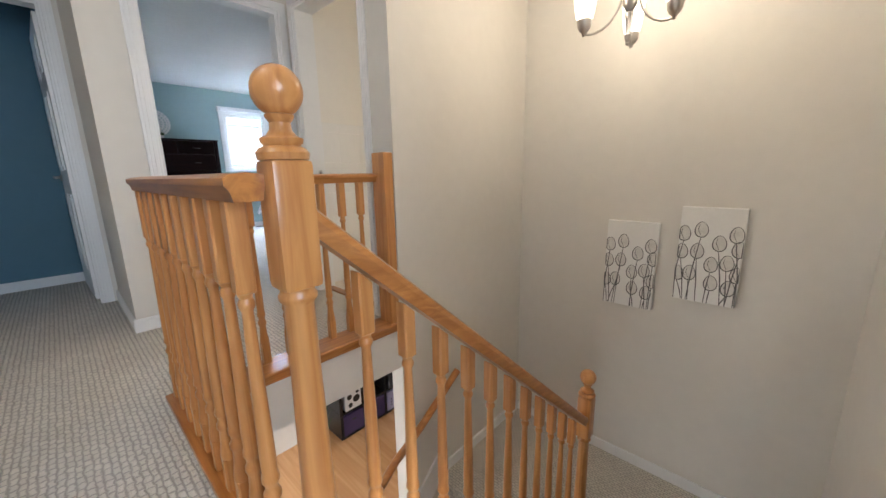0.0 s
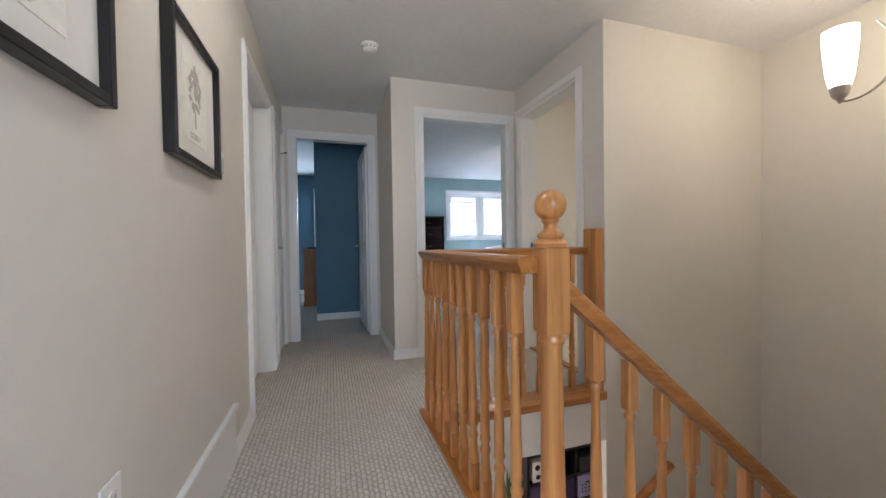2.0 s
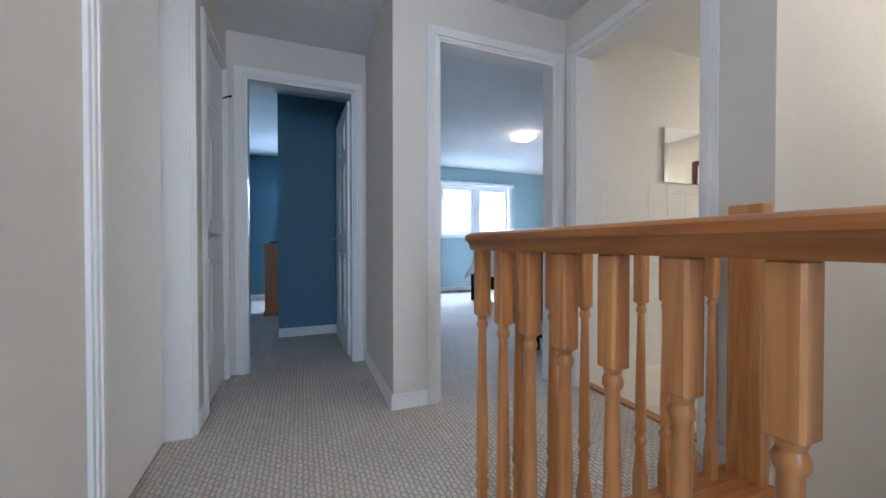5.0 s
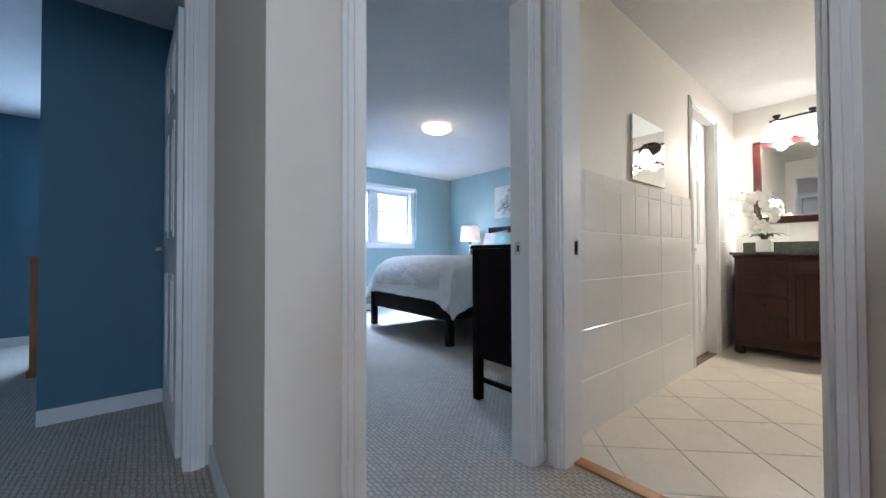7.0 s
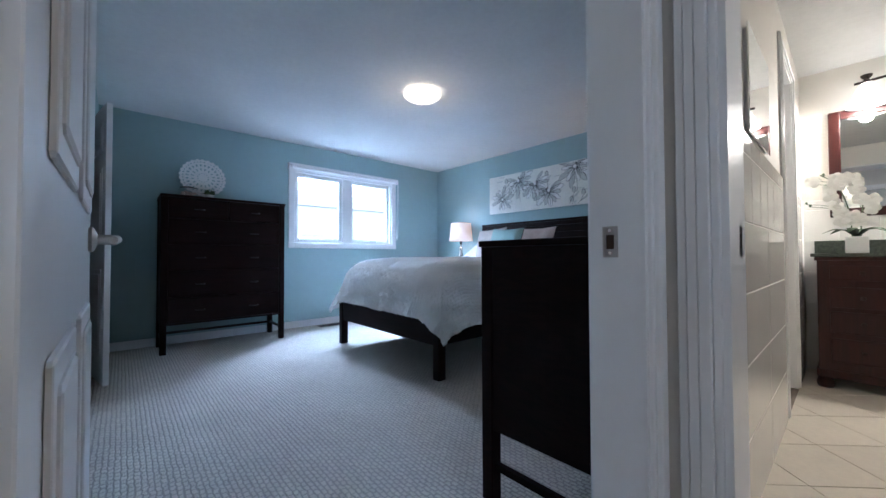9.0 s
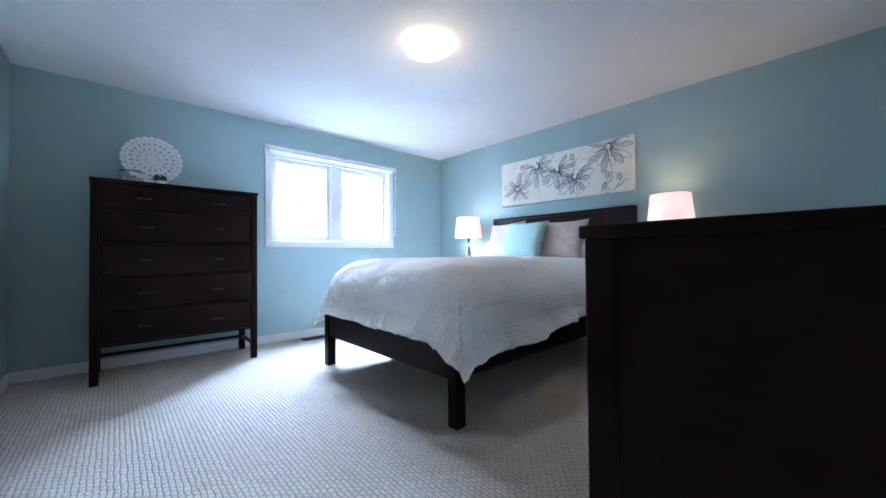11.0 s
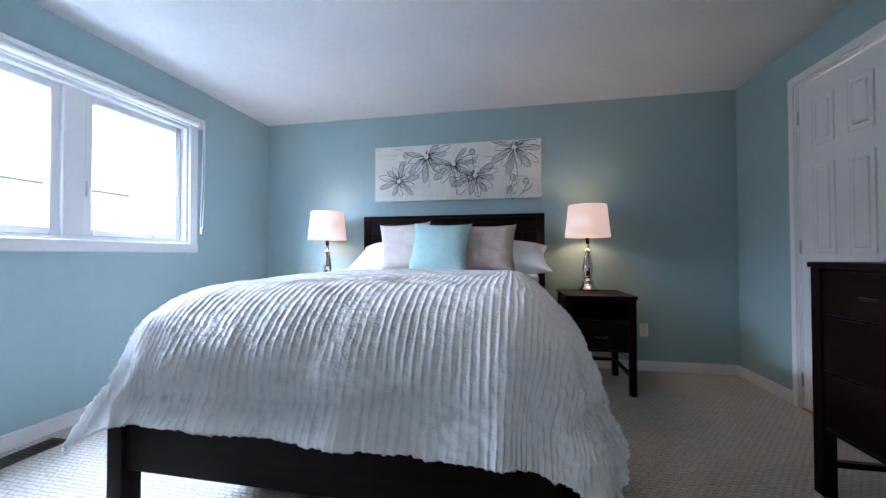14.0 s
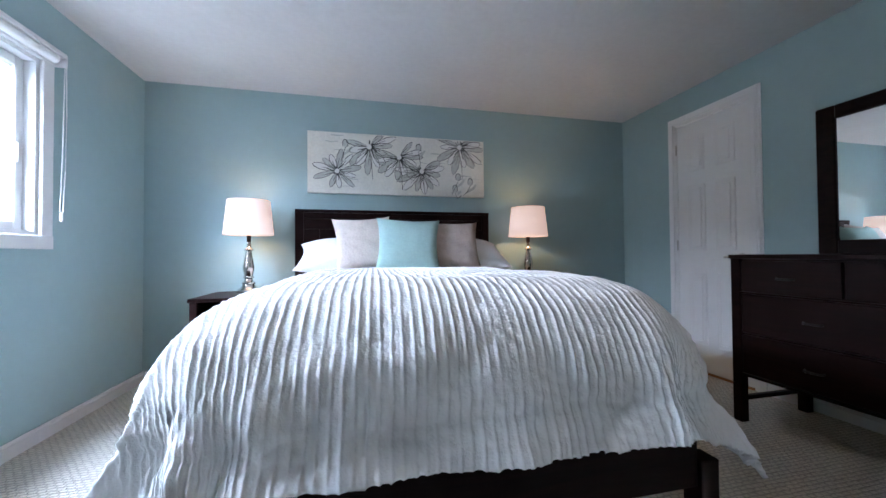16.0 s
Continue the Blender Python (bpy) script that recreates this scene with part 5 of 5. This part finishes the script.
# ---- bathroom ----
vn = thing("vanity", (-2.32, 4.585, 0), "dark cherry bathroom vanity with drawers and doors", "vanity")
C = M["cherry"]
x0 = -0.71
part("body", box(x0, 0.71, -0.245, 0.25, 0.12, 0.905, bevel=0.003, seg=1), C, vn)
part("plinth", box(x0 - 0.012, 0.722, -0.26, 0.25, 0.08, 0.135, bevel=0.008), C, vn)
for x in (x0 + 0.03, 0.64):
    for y in (-0.22, 0.18):
        part("foot", lathe([(0.03, 0), (0.042, 0.015), (0.046, 0.04), (0.036, 0.075), (0.04, 0.085)], 16, pose(x, y, 0)), C, vn, "", True)
part("cornice", box(x0 - 0.012, 0.722, -0.26, 0.25, 0.885, 0.91, bevel=0.006), C, vn)
for zz, h in ((0.80, 0.10), (0.635, 0.14), (0.465, 0.145), (0.275, 0.16)):
    d0 = part("drawer", box(x0 + 0.06, x0 + 0.36, -0.258, -0.24, zz - h / 2, zz + h / 2, bevel=0.006), C, vn)
    part("knob", lathe([(0.006, 0), (0.006, 0.012), (0.013, 0.018), (0.012, 0.026), (0, 0.03)], 14, pose(x0 + 0.21, -0.258, zz, 90)), M["bronze"], d0, "", True)
for a, b in ((x0 + 0.41, x0 + 0.86), (x0 + 0.90, x0 + 1.35)):
    d0 = part("cabinet_door", box(a + 0.05, b - 0.05, -0.251, -0.24, 0.25, 0.675), C, vn)
    for piece, q in (("stile", (a, a + 0.055, 0.2, 0.725)), ("stile", (b - 0.055, b, 0.2, 0.725)), ("rail", (a + 0.055, b - 0.055, 0.67, 0.725)), ("rail", (a + 0.055, b - 0.055, 0.2, 0.255))):
        part(piece, box(q[0], q[1], -0.262, -0.24, q[2], q[3], bevel=0.004, seg=1), C, d0)
    k = b - 0.03 if a < 0 - 0.2 else a + 0.03
    part("knob", lathe([(0.006, 0), (0.006, 0.012), (0.013, 0.018), (0.012, 0.026), (0, 0.03)], 14, pose(k, -0.262, 0.48, 90)), M["steel"], d0, "nickel knob", True)
    part("false_drawer", box(a, b, -0.256, -0.24, 0.76, 0.86, bevel=0.005), C, vn)
ct = thing("granite_counter", (-2.32, 4.585, 0.91), "dark green granite counter with backsplash", "counter")
part("slab", box(x0 - 0.03, 0.74, -0.275, 0.265, 0, 0.025, bevel=0.006), M["granite"], ct)
part("backsplash", box(x0 - 0.03, 0.74, 0.245, 0.265, 0.025, 0.125, bevel=0.004), M["granite"], ct)
fc = thing("faucet", (-2.18, 4.74, 0.935), "brushed nickel widespread faucet with two levers", "faucet")
for x in (-0.12, 0.12):
    h = part("handle", lathe([(0.028, 0), (0.028, 0.008), (0.018, 0.02), (0.016, 0.05), (0.02, 0.06), (0.01, 0.07), (0, 0.072)], 16, pose(x, 0, 0)), M["steel"], fc, "", True)
    part("lever", tube([(x, 0, 0.062), (x + (0.06 if x > 0 else -0.06), -0.01, 0.07)], [0.008, 0.006]), M["steel"], h, "", True)
part("spout", tube([(0, 0, 0), (0, 0, 0.07), (0, -0.03, 0.1), (0, -0.09, 0.095), (0, -0.11, 0.075)], [0.02, 0.015, 0.013, 0.012, 0.012], 12), M["steel"], fc, "", True)
bmr = thing("vanity_mirror", (-2.32, 4.84, 1.625), "cherry framed mirror above the vanity", "mirror")
bm = bmesh.new()
for a in ((-0.65, -0.585, -0.41, 0.41), (0.585, 0.65, -0.41, 0.41), (-0.585, 0.585, 0.345, 0.41), (-0.585, 0.585, -0.41, -0.345)):
    add_box(bm, a[0], a[1], -0.02, 0.01, a[2], a[3], bevel=0.006)
part("frame", bm, mat("red_cherry_frame", (0.028, 0.006, 0.005), 0.36, coat=0.05, spec=0.3), bmr)
part("mirror_glass", box(-0.59, 0.59, -0.006, -0.001, -0.35, 0.35), M["mirror"], bmr)
vl = thing("vanity_light", (-2.41, 4.85, 2.195), "bronze vanity light bar with four lit bell shades", "light")
part("back_plate", lathe([(0.0, -0.02), (0.075, -0.02), (0.08, 0.0)], 28, pose(0.12, -0.02, 0, 90) @ Matrix.Diagonal((1.6, 1, 1, 1))), M["bronze"], vl, "", True)
part("bar", tube([(-0.42, -0.09, 0.0), (-0.2, -0.09, 0.012), (0.12, -0.07, 0.02), (0.40, -0.09, 0.0)], 0.009, 10), M["bronze"], vl, "", True)
for x in (-0.36, -0.12, 0.12, 0.36):
    part("lamp_holder", lathe([(0.012, -0.04), (0.03, -0.035), (0.022, -0.015), (0.014, 0.0), (0.03, 0.02), (0.03, 0.03), (0.0, 0.034)], 18, pose(x, -0.15, 0.0)), M["bronze"], vl, "", True)
    part("shade", lathe([(0.028, -0.030), (0.045, -0.055), (0.062, -0.09), (0.078, -0.14), (0.098, -0.180), (0.103, -0.188), (0.095, -0.182), (0.073, -0.14), (0.056, -0.09), (0.0, -0.05)], 24, pose(x, -0.15, 0.0), caps=False), M["bell_glass"], vl, "frosted bell glass shade", True)
    part("arm", tube([(x, -0.09, 0.005), (x, -0.13, 0.03), (x, -0.15, 0.03)], 0.006), M["bronze"], vl, "", True)
sm = thing("wall_mirror", (-3.13, 2.66, 1.585), "frameless square bathroom wall mirror", "mirror")
part("mirror_glass", box(0.012, 0.018, -0.255, 0.255, -0.205, 0.205, bevel=0.001, seg=1), M["mirror"], sm)
part("backing", box(0.0, 0.012, -0.24, 0.24, -0.19, 0.19), M["paper"], sm)
oc = thing("orchid", (-2.84, 4.50, 0.935), "white orchid in a square white ceramic pot", "plant")
part("pot", box(-0.055, 0.055, -0.055, 0.055, 0, 0.115, bevel=0.008), M["ceramic"], oc)
bm = bmesh.new()
for k in range(6):
    a = k * 1.05 + 0.3
    c, s = math.cos(a), math.sin(a)
    pts = [(0, 0), (0.05, 0.05), (0.11, 0.06), (0.17, 0.03)]
    prev = None
    for (r, z), wq in zip(pts, (0.01, 0.024, 0.024, 0.003)):
        row = [bm.verts.new((r * c - s * o, r * s + c * o, 0.115 + z - abs(o) * 0.1)) for o in (-wq, 0, wq)]
        if prev:
            for i in range(2):
                bm.faces.new((prev[i], prev[i + 1], row[i + 1], row[i]))
        prev = row
lv = part("leaves", bm, M["leaf"], oc, "", 60)
lv.modifiers.new("thick", "SOLIDIFY").thickness = 0.003
for sx, lean in ((-0.02, -1), (0.02, 1)):
    pts = arc(lambda q: (sx + 0.05 * lean * math.sin(q * 1.8) * q - 0.10 * q ** 4, -0.02 * q, 0.11 + 0.52 * q - 0.06 * q ** 4), 10)
    stem = part("stem", tube(pts, 0.0035, 6), M["leaf"], oc, "", True)
    for k in range(9):
        q = pts[3 + k * 7 // 8]
        bm = bmesh.new()
        fx, fy, fz = q[0] + rnd.uniform(-0.06, 0.06), q[1] - 0.02, q[2] + rnd.uniform(-0.03, 0.03) - 0.02
        for j in range(5):
            a = 2 * math.pi * j / 5 + rnd.uniform(-0.2, 0.2)
            add_lathe(bm, [(0.0, -0.002), (0.018, 0.0), (0.02, 0.002), (0.0, 0.004)], 8, pose(fx + 0.021 * math.cos(a), fy + rnd.uniform(-0.012, 0.012), fz + 0.024 * math.sin(a), 90 + rnd.uniform(-25, 25), rnd.uniform(-25, 25)) @ Matrix.Diagonal((1.2, 1.2, 1, 1)), caps=False)
        part("flower", bm, M["petal"], stem, "", 60)

for bx4, by4, bz4 in ((-0.17, -0.03, 0.52), (-0.19, -0.03, 0.50), (-0.15, -0.02, 0.56), (-0.22, -0.03, 0.34), (-0.24, -0.03, 0.36)):
    part("bud", lathe([(0.0, 0.0), (0.007, 0.006), (0.008, 0.014), (0.0, 0.024)], 8, pose(bx4, by4, bz4)), M["leaf"], oc, "", True)
    part("bud_stalk", tube([(bx4, by4, bz4 + 0.002), (bx4 * 0.7, by4, bz4 - 0.01), (bx4 * 0.4, by4 * 0.6, bz4 - 0.03)], 0.0022, 5), M["leaf"], oc, "", True)

# ---- lower storey ----
cs = thing("cube_shelf", (-4.60, 3.12, LOW), "black cube shelf with purple fabric boxes", "shelf")
n4 = 4
u = 0.385
for k in range(n4 + 1):
    part("upright", box(-0.19, 0.19, -n4 * u / 2 + k * u - 0.012 - (0.01 if k in (0, n4) else 0), -n4 * u / 2 + k * u + 0.012 + (0.01 if k in (0, n4) else 0), 0.02, 0.76), M["black"], cs)
for z in (0.0, 0.375, 0.75):
    part("shelf_board", box(-0.192, 0.192, -n4 * u / 2 - 0.024, n4 * u / 2 + 0.024, z, z + 0.03, bevel=0.002, seg=1), M["black"], cs)
part("back_board", box(-0.195, -0.188, -n4 * u / 2, n4 * u / 2, 0.02, 0.76), M["black"], cs)
for k, (row, m5, lab) in enumerate(((0, "purple", "dark purple fabric storage box"), (0, "purple", "dark purple fabric storage box"), (0, "lilac", "pale lilac fabric storage box with dark dots"), (0, "purple", "dark purple fabric storage box"))):
    y = -n4 * u / 2 + (k + 0.5) * u
    bx3 = thing("storage_box", (-4.58, 3.12 + y, LOW + 0.031), lab, "box", "fabric boxes in the shelf")
    part("box_body", box(-0.165, 0.17, -0.165, 0.165, 0, 0.31, bevel=0.01), M[m5], bx3)
    part("pull_tab", box(0.17, 0.176, -0.03, 0.03, 0.2, 0.225, bevel=0.002), M["slate"], bx3)
    if k == 2:
        for gy in range(4):
            for gz in range(3):
                part("dot", lathe([(0.0, 0), (0.014, 0), (0.014, 0.002), (0.0, 0.002)], 10, pose(0.17, -0.09 + gy * 0.06, 0.08 + gz * 0.05, 0, 90)), M["slate"], bx3)
pb = thing("picture_box", (-4.50, 3.12 - 1.5 * u, LOW + 0.406), "white box with a black abstract pattern", "box")
part("box_body", box(-0.10, 0.09, -0.12, 0.14, 0, 0.28, bevel=0.004), M["paper"], pb)
bm = bmesh.new()
for y, z, r in ((-0.05, 0.20, 0.04), (0.06, 0.14, 0.055), (-0.04, 0.07, 0.035), (0.08, 0.24, 0.025)):
    add_lathe(bm, [(0.0, 0), (r, 0), (r, 0.002), (0, 0.002)], 16, pose(0.09, y, z, 0, 90))
part("pattern", bm, M["black"], pb)
pb2 = thing("picture_box", (-4.50, 3.12 + 0.5 * u, LOW + 0.406), "grey box with pale dots", "box")
part("box_body", box(-0.10, 0.09, -0.12, 0.12, 0, 0.2, bevel=0.004), M["slate"], pb2)
solo("floor_mat", box(-3.0, -2.2, 1.6, 2.4, LOW, LOW + 0.012, bevel=0.004), M["slate"], "dark floor mat on the oak floor", "mat")

sp = thing("snake_plant", (-4.45, 2.06, LOW), "tall green sword-leaved plant in a white round pot", "plant")
part("pot", lathe([(0.0, 0), (0.075, 0), (0.09, 0.02), (0.095, 0.17), (0.088, 0.17), (0.084, 0.15), (0.0, 0.15)], 24), M["ceramic"], sp, "white round pot", True)
for k in range(13):
    a, ln3, lean = k * 2.4, rnd.uniform(0.30, 0.52), rnd.uniform(0.04, 0.16)
    c, s3 = math.cos(a), math.sin(a)
    bm, prev = bmesh.new(), None
    for q in range(7):
        f = q / 6
        rr, zz, wq = 0.02 + 0.02 * (k % 3) + lean * f * f, 0.15 + ln3 * f, 0.024 * (0.6 + 0.8 * f - 1.38 * f ** 3)
        row = [bm.verts.new((rr * c - s3 * o, rr * s3 + c * o, zz)) for o in (-wq, wq)] + [bm.verts.new(((rr + 0.006) * c, (rr + 0.006) * s3, zz))]
        if prev:
            for m1, m2 in ((0, 1), (1, 2), (2, 0)):
                bm.faces.new((prev[m1], prev[m2], row[m2], row[m1]))
        prev = row
    part("leaf", bm, M["leaf"], sp, "", 60)

# ---- tiles of the bathroom, last ----
tw = new("tiled_wainscot")
tagged(tw, "glossy white tile wainscot with embossed border", "wall tiling", kind="structure")
part("grout_bed", box(-3.129, -3.1185, 1.64, 3.46, 0.0, 1.358), M["grout"], tw)
part("grout_bed", box(-3.12, -1.30, 4.8385, 4.849, 0.0, 1.358), M["grout"], tw)
part("grout_bed", box(-3.129, -3.1185, 4.262, 4.8385, 0.0, 1.358), M["grout"], tw)


def tile_mesh(w, h):
    return mesh("tile", box(0.0, 0.006, 0.0015, w - 0.0015, 0.0015, h - 0.0015, bevel=0.0022, seg=1), M["tile"])


ROWS_Z = [(0.0, 0.285), (0.285, 0.255), (0.54, 0.25), (0.79, 0.25), (1.04, 0.245), (1.285, 0.075)]
for z, h in ROWS_Z:
    me = tile_mesh(0.20, h)
    tw_w = 0.20 if z > 1 else 0.60
    wide = tile_mesh(tw_w, h)
    for k in range(9 if z > 1 else 3):
        ob = new("tile", wide)
        ob.parent = tw
        ob.matrix_basis = pose(-3.123, 1.645 + k * tw_w, z)
    for k in range(9):
        ob = new("tile", me)
        ob.parent = tw
        ob.matrix_basis = pose(-3.12 + k * 0.20, 4.843, z, 0, 0, -90)
    for k in range(2):
        ob = new("tile", me)
        ob.parent = tw
        ob.matrix_basis = pose(-3.123, 4.265 + k * 0.20, z)
ft = tagged(new("floor_bath"), "cream diagonal ceramic floor tiles with brown grout", "floor", kind="structure")
part("grout_bed", box(-3.18, -2.10, 1.60, 4.85, -0.25, 0.002), M["dark_grout"], ft)
part("grout_bed", box(-2.10, -1.30, 3.06, 4.85, -0.25, 0.002), M["dark_grout"], ft)
side = 0.33
me = mesh("floor_tile", box(-side / 2 + 0.002, side / 2 - 0.002, -side / 2 + 0.002, side / 2 - 0.002, 0.0, 0.007, bevel=0.0018, seg=1), M["floor_tile"])
for i in range(-12, 13):
    for j in range(-12, 13):
        x = -2.3 + (i - j) * side * math.sqrt(0.5)
        y = 3.2 + (i + j) * side * math.sqrt(0.5)
        r = side * math.sqrt(0.5)
        if y < 3.06 + r and x > -2.1 + r:
            continue
        if -3.12 + r <= x <= -1.3 - r and 1.64 + r <= y <= 4.85 - r and (y > 3.06 + r or x < -2.1 - r):
            ob = new("floor_tile", me)
        elif -3.12 - r < x < -1.3 and 1.63 - r < y < 4.85 + r:
            bm = box(-side / 2 + 0.002, side / 2 - 0.002, -side / 2 + 0.002, side / 2 - 0.002, 0.0, 0.007)
            bm.transform(pose(x, y, 0, 0, 0, 45))
            for co, no in (((-3.12, 0, 0), (-1, 0, 0)), ((0, 1.628, 0), (0, -1, 0)), ((0, 4.848, 0), (0, 1, 0)), ((-1.302, 0, 0), (1, 0, 0))) + ((((-2.102, 0, 0), (1, 0, 0)),) if y < 3.06 + r else ()):
                g = bmesh.ops.bisect_plane(bm, geom=bm.verts[:] + bm.edges[:] + bm.faces[:], plane_co=co, plane_no=no, clear_outer=True)
                es = [e for e in g["geom_cut"] if isinstance(e, bmesh.types.BMEdge)]
                if es:
                    bmesh.ops.edgeloop_fill(bm, edges=es)
            if not bm.faces:
                bm.free()
                continue
            bm.transform(pose(x, y, 0, 0, 0, 45).inverted())
            ob = new("floor_tile", mesh("floor_tile", bm, M["floor_tile"]))
        else:
            continue
        ob.parent = ft
        ob.matrix_basis = pose(x, y, 0.002, 0, 0, 45)
